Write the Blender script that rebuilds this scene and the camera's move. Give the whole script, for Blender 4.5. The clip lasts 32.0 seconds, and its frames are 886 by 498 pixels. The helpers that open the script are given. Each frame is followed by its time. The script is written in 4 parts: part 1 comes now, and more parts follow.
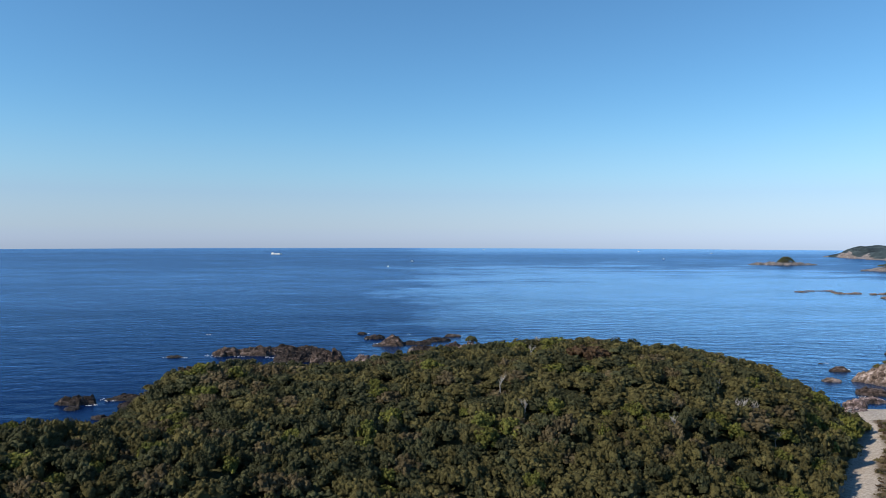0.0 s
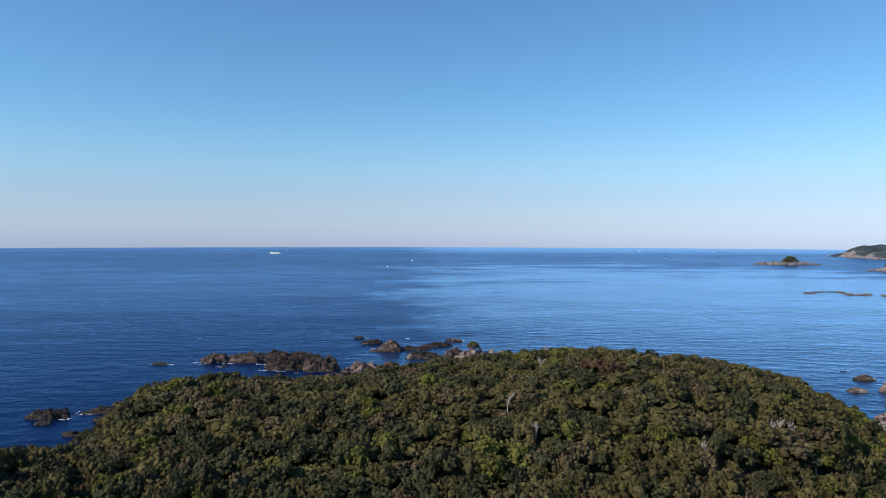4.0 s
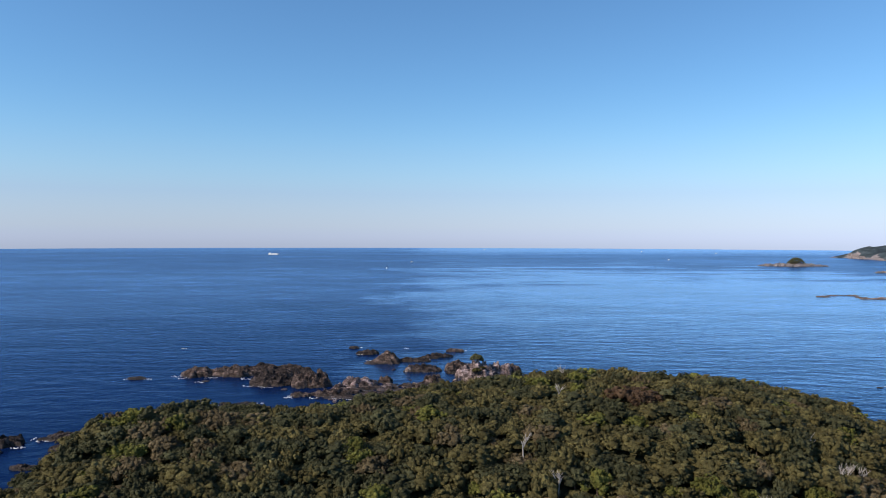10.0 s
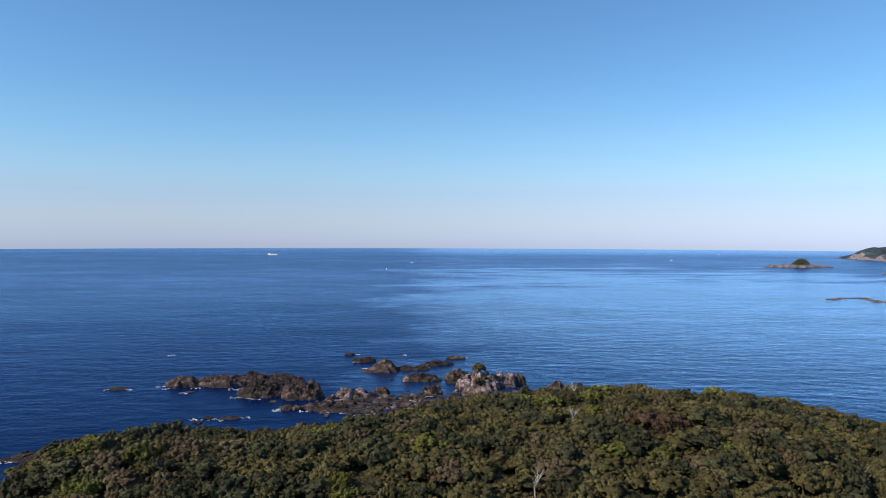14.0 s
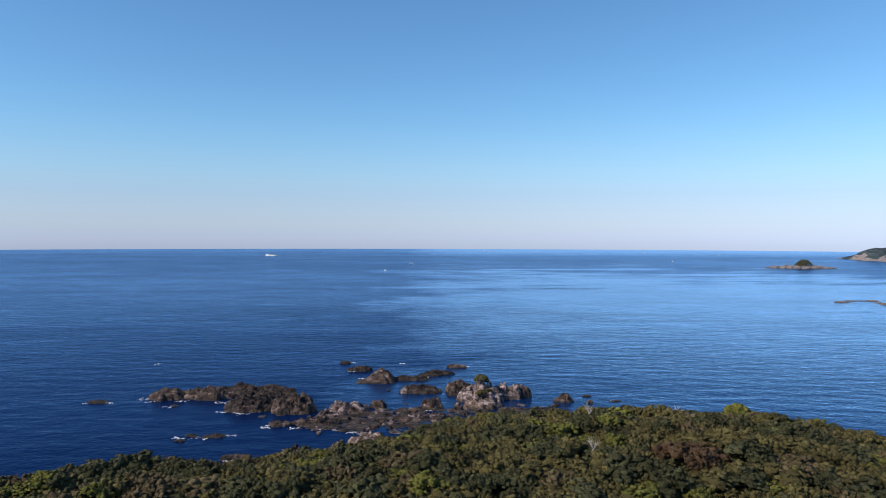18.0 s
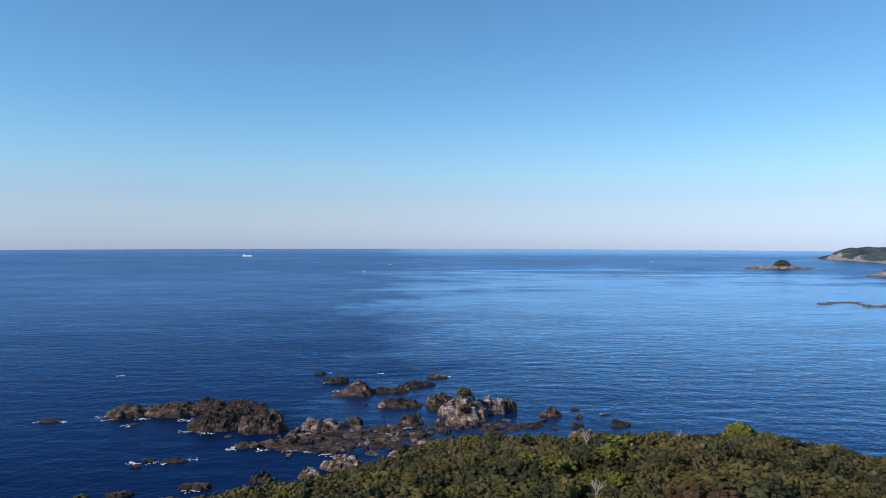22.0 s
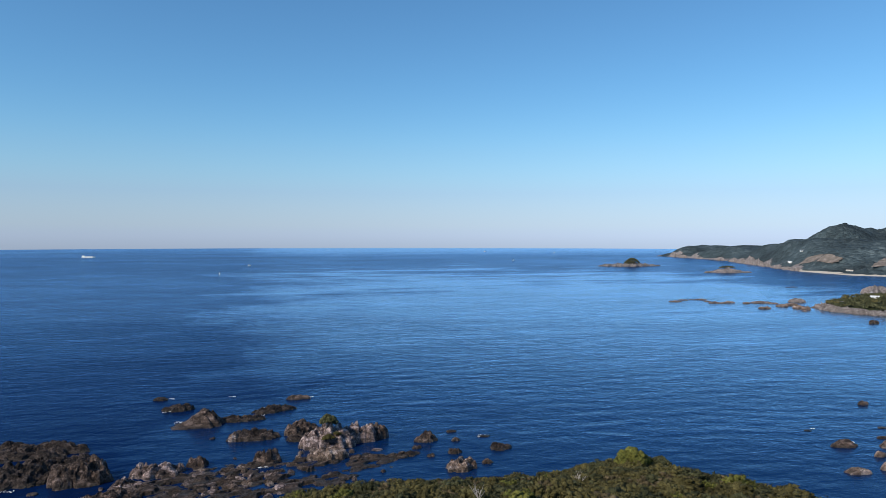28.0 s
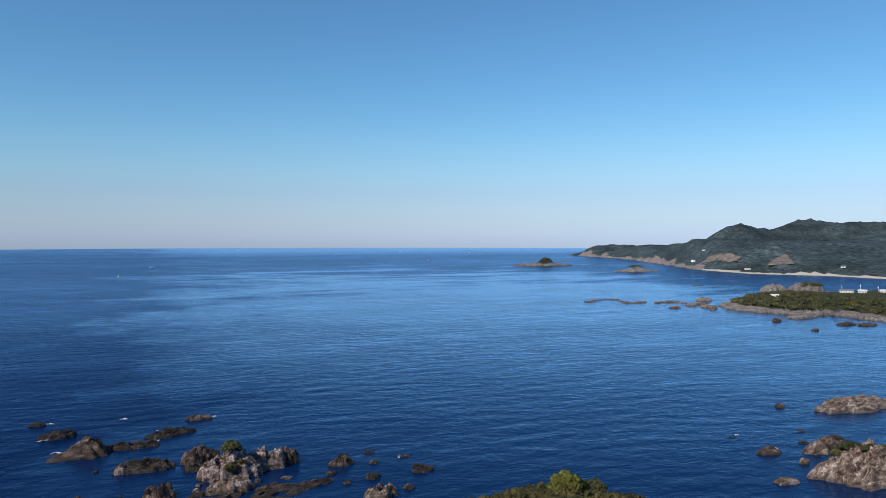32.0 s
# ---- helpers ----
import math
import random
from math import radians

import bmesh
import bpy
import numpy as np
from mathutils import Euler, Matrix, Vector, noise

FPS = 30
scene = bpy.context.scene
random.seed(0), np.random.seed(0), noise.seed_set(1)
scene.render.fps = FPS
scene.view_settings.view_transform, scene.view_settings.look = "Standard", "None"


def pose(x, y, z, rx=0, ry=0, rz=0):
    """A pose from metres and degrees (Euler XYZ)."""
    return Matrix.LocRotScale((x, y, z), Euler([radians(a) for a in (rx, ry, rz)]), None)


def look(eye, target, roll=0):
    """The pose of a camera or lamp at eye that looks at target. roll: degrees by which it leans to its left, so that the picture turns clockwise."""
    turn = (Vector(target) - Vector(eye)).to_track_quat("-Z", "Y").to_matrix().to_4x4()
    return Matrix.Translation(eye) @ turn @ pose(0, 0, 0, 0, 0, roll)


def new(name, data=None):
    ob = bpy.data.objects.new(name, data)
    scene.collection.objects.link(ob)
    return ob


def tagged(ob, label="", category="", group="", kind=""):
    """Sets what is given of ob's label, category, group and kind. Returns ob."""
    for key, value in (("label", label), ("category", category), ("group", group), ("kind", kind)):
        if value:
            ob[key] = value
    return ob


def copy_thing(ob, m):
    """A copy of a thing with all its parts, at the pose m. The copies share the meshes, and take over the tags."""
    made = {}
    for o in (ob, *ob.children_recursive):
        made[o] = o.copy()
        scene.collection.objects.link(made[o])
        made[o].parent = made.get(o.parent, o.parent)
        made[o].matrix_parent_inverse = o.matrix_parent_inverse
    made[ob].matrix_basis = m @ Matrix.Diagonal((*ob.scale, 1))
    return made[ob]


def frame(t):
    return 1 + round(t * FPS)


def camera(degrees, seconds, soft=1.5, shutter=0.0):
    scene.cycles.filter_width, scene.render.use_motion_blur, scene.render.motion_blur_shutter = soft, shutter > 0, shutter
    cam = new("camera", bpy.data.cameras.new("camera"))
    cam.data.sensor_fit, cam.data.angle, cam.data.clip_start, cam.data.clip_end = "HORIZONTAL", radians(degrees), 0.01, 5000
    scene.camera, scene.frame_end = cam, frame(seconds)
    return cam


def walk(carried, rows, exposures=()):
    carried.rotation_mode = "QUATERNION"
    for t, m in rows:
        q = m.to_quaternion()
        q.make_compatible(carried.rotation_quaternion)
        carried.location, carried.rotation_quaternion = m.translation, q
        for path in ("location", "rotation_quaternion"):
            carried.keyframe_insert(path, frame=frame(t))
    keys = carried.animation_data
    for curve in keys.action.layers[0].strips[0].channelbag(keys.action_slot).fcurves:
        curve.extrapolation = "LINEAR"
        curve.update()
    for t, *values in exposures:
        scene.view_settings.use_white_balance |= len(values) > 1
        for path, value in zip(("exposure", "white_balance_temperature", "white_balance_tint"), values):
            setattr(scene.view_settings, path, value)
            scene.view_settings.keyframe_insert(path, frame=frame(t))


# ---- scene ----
# the lens and the flight
FOV = 65.42
PATH = (
    (0, -0.00, 0.00, 65.99, 1.008, -0.904, 0.126),
    (1, 0.08, 4.99, 66.18, 0.998, -0.914, 0.128),
    (2, 0.15, 9.94, 66.38, 0.991, -0.928, 0.130),
    (3, 0.20, 14.85, 66.58, 0.987, -0.952, 0.133),
    (4, 0.21, 19.68, 66.81, 0.988, -0.986, 0.137),
    (5, 0.20, 24.41, 67.05, 0.991, -1.019, 0.140),
    (6, 0.16, 29.09, 67.30, 0.995, -1.036, 0.140),
    (7, 0.13, 33.78, 67.57, 0.997, -1.025, 0.137),
    (8, 0.12, 38.51, 67.84, 0.998, -0.999, 0.135),
    (9, 0.15, 43.34, 68.11, 0.998, -0.971, 0.138),
    (10, 0.22, 48.23, 68.37, 0.998, -0.954, 0.149),
    (11, 0.34, 53.15, 68.61, 0.994, -0.946, 0.166),
    (12, 0.51, 58.05, 68.82, 0.981, -0.943, 0.181),
    (13, 0.71, 62.90, 68.98, 0.957, -0.940, 0.190),
    (14, 0.89, 67.68, 69.14, 0.933, -0.935, 0.188),
    (15, 1.01, 72.39, 69.35, 0.922, -0.928, 0.180),
    (16, 1.00, 76.99, 69.64, 0.936, -0.919, 0.169),
    (17, 0.84, 81.50, 70.05, 0.971, -0.913, 0.163),
    (18, 0.60, 85.93, 70.54, 1.022, -0.909, 0.165),
    (19, 0.41, 90.33, 71.08, 1.079, -0.911, 0.171),
    (20, 0.36, 94.72, 71.63, 1.113, -0.921, 0.175),
    (20.5, 0.42, 96.93, 71.90, 1.116, -0.927, 0.173),
    (21, 0.51, 99.17, 72.16, 1.206, -0.933, 0.164),
    (21.5, 0.60, 101.43, 72.44, 1.736, -0.939, 0.149),
    (22, 0.63, 103.75, 72.74, 2.724, -0.945, 0.130),
    (22.5, 0.60, 106.13, 73.07, 3.629, -0.953, 0.111),
    (23, 0.54, 108.56, 73.40, 4.595, -0.965, 0.095),
    (24, 0.52, 113.56, 73.98, 6.527, -0.997, 0.079),
    (25, 0.86, 118.68, 74.35, 8.388, -1.034, 0.075),
    (26, 1.44, 123.79, 74.71, 10.234, -1.060, 0.073),
    (27, 2.10, 128.77, 75.28, 12.091, -1.070, 0.069),
    (28, 2.85, 133.55, 75.91, 13.972, -1.058, 0.061),
    (29, 3.73, 138.15, 76.45, 15.797, -1.028, 0.051),
    (30, 4.72, 142.74, 76.91, 17.563, -1.013, 0.044),
    (31, 5.80, 147.50, 77.37, 19.444, -1.047, 0.046),
    (32, 6.93, 152.37, 77.82, 21.027, -1.111, 0.053),
)

cam = camera(FOV, 32.0, 0.5)
# seconds, eye x, y, z, heading to the right of +y, tilt, lean
ROWS = []
for t, ex, ey, ez, yaw, tilt, lean in PATH:
    a, b = radians(yaw), radians(tilt)
    eye = Vector((ex, ey, ez))
    aim = eye + 100 * Vector((math.sin(a) * math.cos(b), math.cos(a) * math.cos(b), math.sin(b)))
    ROWS.append((t, look(eye, aim, lean)))
# the flying camera's automatic exposure and white balance: seconds, stops, kelvin, tint
walk(cam, ROWS, ((0, 0.0, 6680, 10), (3, 0.02, 6720, 11), (6, 0.04, 6860, 17), (14, 0.08, 6860, 17), (19, 0.07, 6830, 15), (25, 0.0, 6710, 11), (28, -0.10, 6650, 10), (32, -0.22, 6650, 10)))

# ---- light ----
SUN_AZ, SUN_EL = radians(-114), radians(37)
world = bpy.data.worlds.new("sky")
scene.world = world
world.use_nodes = True
wn = world.node_tree.nodes
sky = wn.new("ShaderNodeTexSky")
sky.sky_type = "NISHITA"
sky.sun_disc = False
sky.sun_elevation = SUN_EL
sky.sun_rotation = SUN_AZ
sky.air_density, sky.dust_density, sky.ozone_density = 1.0, 0.05, 2.5
wn["Background"].inputs["Strength"].default_value = 0.128 * 2.5
# the thin blue-grey sea haze of the day: tint by how yellow the clear-air sky is
split = wn.new("ShaderNodeSeparateColor")
ratio = wn.new("ShaderNodeMath")
ratio.operation = "DIVIDE"
half = wn.new("ShaderNodeMath")
half.operation = "MULTIPLY"
half.inputs[1].default_value = 0.5
tint = wn.new("ShaderNodeValToRGB")
for k, (p, c) in enumerate(((0.20, (0.54, 0.94, 1.16)), (0.27, (0.67, 0.93, 1.08)), (0.40, (0.60, 0.70, 0.96)), (0.70, (0.47, 0.63, 1.08)), (0.90, (0.41, 0.60, 1.28)))):
    el = tint.color_ramp.elements[k] if k < 2 else tint.color_ramp.elements.new(p)
    el.position, el.color = p, (c[0] / 2.5, c[1] / 2.5, c[2] / 2.5, 1)
tint.color_ramp.interpolation = "B_SPLINE"
mult = wn.new("ShaderNodeMix")
mult.data_type, mult.blend_type = "RGBA", "MULTIPLY"
mult.inputs[0].default_value = 1.0
wl = world.node_tree.links
wl.new(sky.outputs[0], split.inputs[0])
wl.new(split.outputs[0], ratio.inputs[0])
wl.new(split.outputs[2], ratio.inputs[1])
wl.new(ratio.outputs[0], half.inputs[0])
wl.new(half.outputs[0], tint.inputs[0])
wl.new(sky.outputs[0], mult.inputs[6])
wl.new(tint.outputs[0], mult.inputs[7])
wl.new(mult.outputs[2], wn["Background"].inputs["Color"])
sun_data = bpy.data.lights.new("sun", "SUN")
sun_data.energy, sun_data.angle, sun_data.color = 5.2, radians(0.5), (1.0, 0.90, 0.76)
sun = new("sun", sun_data)
to_sun = Vector((math.sin(SUN_AZ) * math.cos(SUN_EL), math.cos(SUN_AZ) * math.cos(SUN_EL), math.sin(SUN_EL)))
sun.matrix_world = look(to_sun * 300, (0, 0, 0))


# ---- materials ----
class Mat:
    """A node material with a few shortcuts."""

    def __init__(self, name, rough=0.8, spec=0.3):
        self.m = bpy.data.materials.new(name)
        self.m.use_nodes = True
        self.n, self.l = self.m.node_tree.nodes, self.m.node_tree.links
        self.b = self.n["Principled BSDF"]
        self.b.inputs["Roughness"].default_value = rough
        self.b.inputs["Specular IOR Level"].default_value = spec
        self.pos = self.n.new("ShaderNodeNewGeometry").outputs["Position"]

    def put(self, key, value):
        if isinstance(value, bpy.types.NodeSocket):
            self.l.new(value, self.b.inputs[key])
        else:
            self.b.inputs[key].default_value = value

    def scaled(self, sx, sy, sz, turn=0.0):
        k = self.n.new("ShaderNodeMapping")
        k.inputs["Scale"].default_value = (sx, sy, sz)
        k.inputs["Rotation"].default_value = (0, 0, turn)
        self.l.new(self.pos, k.inputs["Vector"])
        return k.outputs[0]

    def noise(self, scale, detail=4.0, rough=0.55, at=None, distort=0.0):
        k = self.n.new("ShaderNodeTexNoise")
        k.inputs["Scale"].default_value = scale
        k.inputs["Detail"].default_value = detail
        k.inputs["Roughness"].default_value = rough
        k.inputs["Distortion"].default_value = distort
        self.l.new(at or self.pos, k.inputs["Vector"])
        return k.outputs["Fac"]

    def ramp(self, fac, *stops):
        k = self.n.new("ShaderNodeValToRGB")
        e = k.color_ramp.elements
        while len(e) < len(stops):
            e.new(0.5)
        for el, (p, c) in zip(e, stops):
            el.position = p
            el.color = (*c, 1) if isinstance(c, tuple) else (c, c, c, 1)
        self.l.new(fac, k.inputs[0])
        return k.outputs[0]

    def mix(self, fac, a, b, how="MIX"):
        k = self.n.new("ShaderNodeMix")
        k.data_type, k.blend_type = "RGBA", how
        for s, v in ((k.inputs[0], fac), (k.inputs[6], a), (k.inputs[7], b)):
            if isinstance(v, bpy.types.NodeSocket):
                self.l.new(v, s)
            else:
                s.default_value = (*v, 1) if isinstance(v, tuple) else v
        return k.outputs[2]

    def math(self, how, a, b=0.0, c=None):
        k = self.n.new("ShaderNodeMath")
        k.operation = how
        for i, v in enumerate((a, b) if c is None else (a, b, c)):
            if isinstance(v, bpy.types.NodeSocket):
                self.l.new(v, k.inputs[i])
            else:
                k.inputs[i].default_value = v
        return k.outputs[0]

    def xyz(self, k):
        s = self.n.new("ShaderNodeSeparateXYZ")
        self.l.new(self.pos, s.inputs[0])
        return s.outputs[k]

    def island(self):
        return self.n.new("ShaderNodeNewGeometry").outputs["Random Per Island"]

    def bump(self, height, strength, dist):
        k = self.n.new("ShaderNodeBump")
        k.inputs["Strength"].default_value = strength
        k.inputs["Distance"].default_value = dist
        self.l.new(height, k.inputs["Height"])
        self.l.new(k.outputs[0], self.b.inputs["Normal"])


def plain(name, c, rough=0.6, spec=0.3, vary=0.12):
    m = Mat(name, rough, spec)
    g = m.noise(2.5, 5)
    m.put("Base Color", m.mix(g, tuple(v * (1 - vary) for v in c), tuple(min(1, v * (1 + vary)) for v in c)))
    return m.m


def leaf_mat(name, dark, mid, light):
    m = Mat(name, 0.75, 0.06)
    own = m.math("ADD", m.math("MULTIPLY", m.island(), 0.26), m.math("MULTIPLY", m.noise(2.6, 6, 0.75), 0.74))
    c = m.ramp(own, (0.26, dark), (0.50, mid), (0.74, light))
    big = m.ramp(m.math("ADD", m.math("MULTIPLY", m.noise(0.22, 2), 0.6), m.math("MULTIPLY", m.noise(0.05, 3), 0.4)), (0.34, 0.52), (0.66, 1.28))
    m.put("Base Color", m.mix(1.0, c, big, "MULTIPLY"))
    m.bump(m.noise(4.2, 5, 0.75), 1.0, 0.6)
    return m.m


LEAF_DARK = leaf_mat("leaf_dark", (0.033, 0.036, 0.017), (0.066, 0.070, 0.036), (0.123, 0.126, 0.063))
LEAF_OLIVE = leaf_mat("leaf_olive", (0.054, 0.049, 0.023), (0.109, 0.098, 0.040), (0.193, 0.170, 0.069))
LEAF_BRIGHT = leaf_mat("leaf_bright", (0.068, 0.075, 0.020), (0.136, 0.144, 0.037), (0.238, 0.235, 0.061))
LEAF_BROWN = leaf_mat("leaf_brown", (0.063, 0.052, 0.030), (0.123, 0.098, 0.054), (0.207, 0.165, 0.097))
LEAF_RUSSET = leaf_mat("leaf_russet", (0.052, 0.034, 0.020), (0.098, 0.062, 0.038), (0.149, 0.098, 0.059))
BARK = plain("bark", (0.13, 0.10, 0.075), 0.9, 0.1, 0.3)
DEADWOOD = plain("dead_wood", (0.33, 0.305, 0.275), 0.85, 0.15, 0.25)


def rock_mat(name, dark, mid, pale, wet=0.55, band=0.9):
    m = Mat(name, 0.82, 0.3)
    lay = m.scaled(0.5, 1.6, 1.1, 0.5)
    g = m.noise(0.42, 7, 0.62, lay, 0.4)
    f = m.noise(2.6, 6, 0.7)
    c = m.ramp(g, (0.36, dark), (0.50, mid), (0.64, pale))
    c = m.mix(1.0, c, m.ramp(f, (0.38, 0.50), (0.62, 1.35)), "MULTIPLY")
    # open joints and grooves that run down the faces
    groove = m.noise(0.75, 5, 0.62, m.scaled(1.0, 1.5, 0.30, 0.5), 0.6)
    joint = m.ramp(m.math("ABSOLUTE", m.math("SUBTRACT", groove, 0.5)), (0.0, 0.42), (0.055, 1.0))
    c = m.mix(1.0, c, joint, "MULTIPLY")
    # tide line with weed, ragged
    edge = m.math("ADD", m.xyz(2), m.math("MULTIPLY", m.noise(0.5, 4), -1.1))
    k = m.ramp(m.math("DIVIDE", edge, band), (0.0, 1.0), (0.75, 0.0))
    c = m.mix(m.math("MULTIPLY", k, wet), c, (0.028, 0.022, 0.016))
    m.put("Base Color", c)
    m.put("Roughness", m.ramp(k, (0.0, 0.85), (1.0, 0.45)))
    m.bump(m.math("ADD", m.math("ADD", m.math("MULTIPLY", m.noise(1.1, 6, 0.65, lay), 1.5), m.noise(4.5, 5)), m.math("MULTIPLY", joint, 0.5)), 0.9, 0.7)
    return m.m


ROCK_BROWN = rock_mat("rock_brown", (0.020, 0.013, 0.011), (0.101, 0.069, 0.055), (0.293, 0.219, 0.192))
ROCK_DARK = rock_mat("rock_dark", (0.012, 0.009, 0.008), (0.052, 0.037, 0.032), (0.154, 0.118, 0.105))
ROCK_PINK = rock_mat("rock_pink", (0.041, 0.029, 0.025), (0.258, 0.189, 0.177), (0.711, 0.578, 0.564), 0.45)
ROCK_PALE = rock_mat("rock_pale", (0.058, 0.037, 0.027), (0.272, 0.195, 0.154), (0.655, 0.541, 0.494), 0.5, 1.6)
# Pale tan-pink rock, its tones greyed and evened to carry distance haze.
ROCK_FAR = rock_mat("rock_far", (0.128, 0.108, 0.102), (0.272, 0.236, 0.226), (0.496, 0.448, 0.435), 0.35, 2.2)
WEED_REEF = rock_mat("rock_weedy", (0.015, 0.009, 0.007), (0.064, 0.043, 0.034), (0.206, 0.156, 0.138), 0.6, 0.5)


def sea_mat():
    m = Mat("sea_water", 0.12, 0.5)
    x, y = m.xyz(0), m.xyz(1)
    # wind-ruffled water to the west, smoother and milkier water to the east of a wavering line that ends far out
    wav = m.math("MULTIPLY", m.math("SUBTRACT", m.noise(0.0055, 8, 0.66, m.scaled(0.8, 0.8, 1)), 0.5), 560.0)
    side = m.math("DIVIDE", m.math("ADD", m.math("SUBTRACT", x, 12.0), wav), m.math("ADD", m.math("MULTIPLY", y, 0.10), 90.0))
    east = m.ramp(m.math("ADD", side, 0.5), (0.12, 0.0), (0.50, 0.62), (1.0, 1.0))
    lanes = m.noise(0.0075, 9, 0.72, m.scaled(0.36, 1.0, 1))
    streak = m.noise(0.030, 6, 0.72, m.scaled(0.30, 1.0, 1, -0.20))
    gust = m.noise(0.0032, 5, 0.6, m.scaled(0.6, 1.0, 1, 0.3))
    mod = m.mix(1.0, m.ramp(lanes, (0.38, 0.90), (0.62, 1.12)), m.ramp(streak, (0.40, 0.93), (0.55, 1.0), (0.70, 1.34)), "MULTIPLY")
    mod = m.mix(1.0, mod, m.ramp(gust, (0.35, 0.90), (0.65, 1.10)), "MULTIPLY")
    # darker ruffled water beyond the milky field and towards the cape, paling again at the edge of sight
    wob = m.math("MULTIPLY", m.math("SUBTRACT", lanes, 0.5), 5.0)
    edge = m.math("ADD", m.math("MULTIPLY", m.math("MAXIMUM", m.math("SUBTRACT", x, 330.0), 0.0), -0.35), 1330.0)
    past = m.math("MAXIMUM", m.math("DIVIDE", m.math("SUBTRACT", y, edge), 150.0), m.math("DIVIDE", m.math("SUBTRACT", x, 690.0), 60.0))
    past = m.ramp(m.math("ADD", m.math("MULTIPLY", past, 0.17), m.math("ADD", m.math("MULTIPLY", wob, 1.0), 0.35)), (0.15, 0.0), (0.85, 1.0))
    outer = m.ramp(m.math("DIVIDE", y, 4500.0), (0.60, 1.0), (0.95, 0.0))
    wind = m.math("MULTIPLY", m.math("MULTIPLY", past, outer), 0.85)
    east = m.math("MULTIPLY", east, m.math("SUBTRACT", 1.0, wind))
    c = m.mix(east, (0.0011, 0.0094, 0.046), (0.0016, 0.0165, 0.066))
    # long low crests across the wind, with shorter ones on them
    swell = m.noise(0.125, 3, 0.5, m.scaled(0.50, 1.0, 1.0, 0.14), 0.3)
    chop = m.noise(0.24, 3, 0.55, m.scaled(0.85, 1.0, 1.0, -0.10), 0.2)
    tiny = m.noise(0.95, 2, 0.5, m.scaled(0.90, 1.0, 1.0, 0.16))
    h = m.math("ADD", m.math("MULTIPLY", swell, 0.80), m.math("ADD", m.math("MULTIPLY", chop, 0.46), m.math("MULTIPLY", tiny, 0.13)))
    m.bump(h, 0.5, 1.0)
    # blue water body under a skin of waves that mirrors the sky by Fresnel's law, raised and scaled
    bumped = m.b.inputs["Normal"].links[0].from_socket
    body, skin = m.n.new("ShaderNodeBsdfDiffuse"), m.n.new("ShaderNodeBsdfGlossy")
    both, law = m.n.new("ShaderNodeMixShader"), m.n.new("ShaderNodeFresnel")
    law.inputs["IOR"].default_value = 1.333
    skin.inputs["Roughness"].default_value = 0.20
    # Blue of the higher sky on tilted waves is put into the mirror's tint.
    m.l.new(m.mix(east, (0.45, 0.67, 0.96), (0.62, 0.80, 1.0)), skin.inputs["Color"])
    m.l.new(c, body.inputs["Color"])
    for k in (body, skin, law):
        m.l.new(bumped, k.inputs["Normal"])
    share = m.math("MULTIPLY", m.math("MULTIPLY", m.math("POWER", law.outputs[0], 1.45), 1.50), m.mix(1.0, m.mix(east, (0.62, 0.62, 0.62), (1.26, 1.26, 1.26)), mod, "MULTIPLY"))
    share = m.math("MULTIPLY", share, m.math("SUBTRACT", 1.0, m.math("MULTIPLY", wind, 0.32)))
    m.l.new(share, both.inputs[0])
    m.l.new(body.outputs[0], both.inputs[1])
    m.l.new(skin.outputs[0], both.inputs[2])
    m.l.new(both.outputs[0], m.n["Material Output"].inputs["Surface"])
    return m.m


SEA = sea_mat()
FOAM = plain("foam", (0.78, 0.80, 0.82), 0.7, 0.3, 0.06)


def ground_mat(name, a, b, c, scale=0.8):
    m = Mat(name, 0.95, 0.1)
    g = m.noise(scale, 7, 0.65)
    m.put("Base Color", m.ramp(g, (0.3, a), (0.52, b), (0.72, c)))
    m.bump(m.noise(scale * 5, 5), 0.5, 0.1)
    return m.m


SAND = ground_mat("pale_shingle", (0.30, 0.26, 0.22), (0.46, 0.41, 0.35), (0.60, 0.55, 0.48), 0.9)


def shore_mat():
    """Leaf litter, shingle and dry soil in one sheet, each by its own share."""
    m = Mat("headland_ground", 0.95, 0.1)

    def share(name, soft):
        k = m.n.new("ShaderNodeAttribute")
        k.attribute_name = name
        return m.ramp(m.math("ADD", k.outputs["Fac"], m.math("MULTIPLY", m.math("SUBTRACT", m.noise(0.45, 6, 0.7), 0.5), 0.9)), (0.5 - soft, 0.0), (0.5 + soft, 1.0))

    litter = m.ramp(m.noise(0.6, 6, 0.65), (0.3, (0.032, 0.034, 0.016)), (0.55, (0.068, 0.066, 0.030)), (0.75, (0.12, 0.10, 0.055)))
    shingle = m.ramp(m.noise(1.4, 7, 0.7), (0.3, (0.221, 0.189, 0.165)), (0.52, (0.390, 0.345, 0.297)), (0.72, (0.572, 0.520, 0.462)))
    dry = m.ramp(m.noise(0.8, 7, 0.7), (0.3, (0.060, 0.044, 0.030)), (0.52, (0.13, 0.098, 0.068)), (0.72, (0.22, 0.175, 0.12)))
    c = m.mix(share("shingle", 0.10), litter, shingle)
    m.put("Base Color", m.mix(share("dry", 0.16), c, dry))
    m.bump(m.noise(2.2, 6, 0.7), 0.7, 0.3)
    return m.m


SHORE_GROUND = shore_mat()
GRASS = ground_mat("coastal_grass", (0.024, 0.030, 0.014), (0.044, 0.050, 0.022), (0.085, 0.082, 0.040), 0.3)


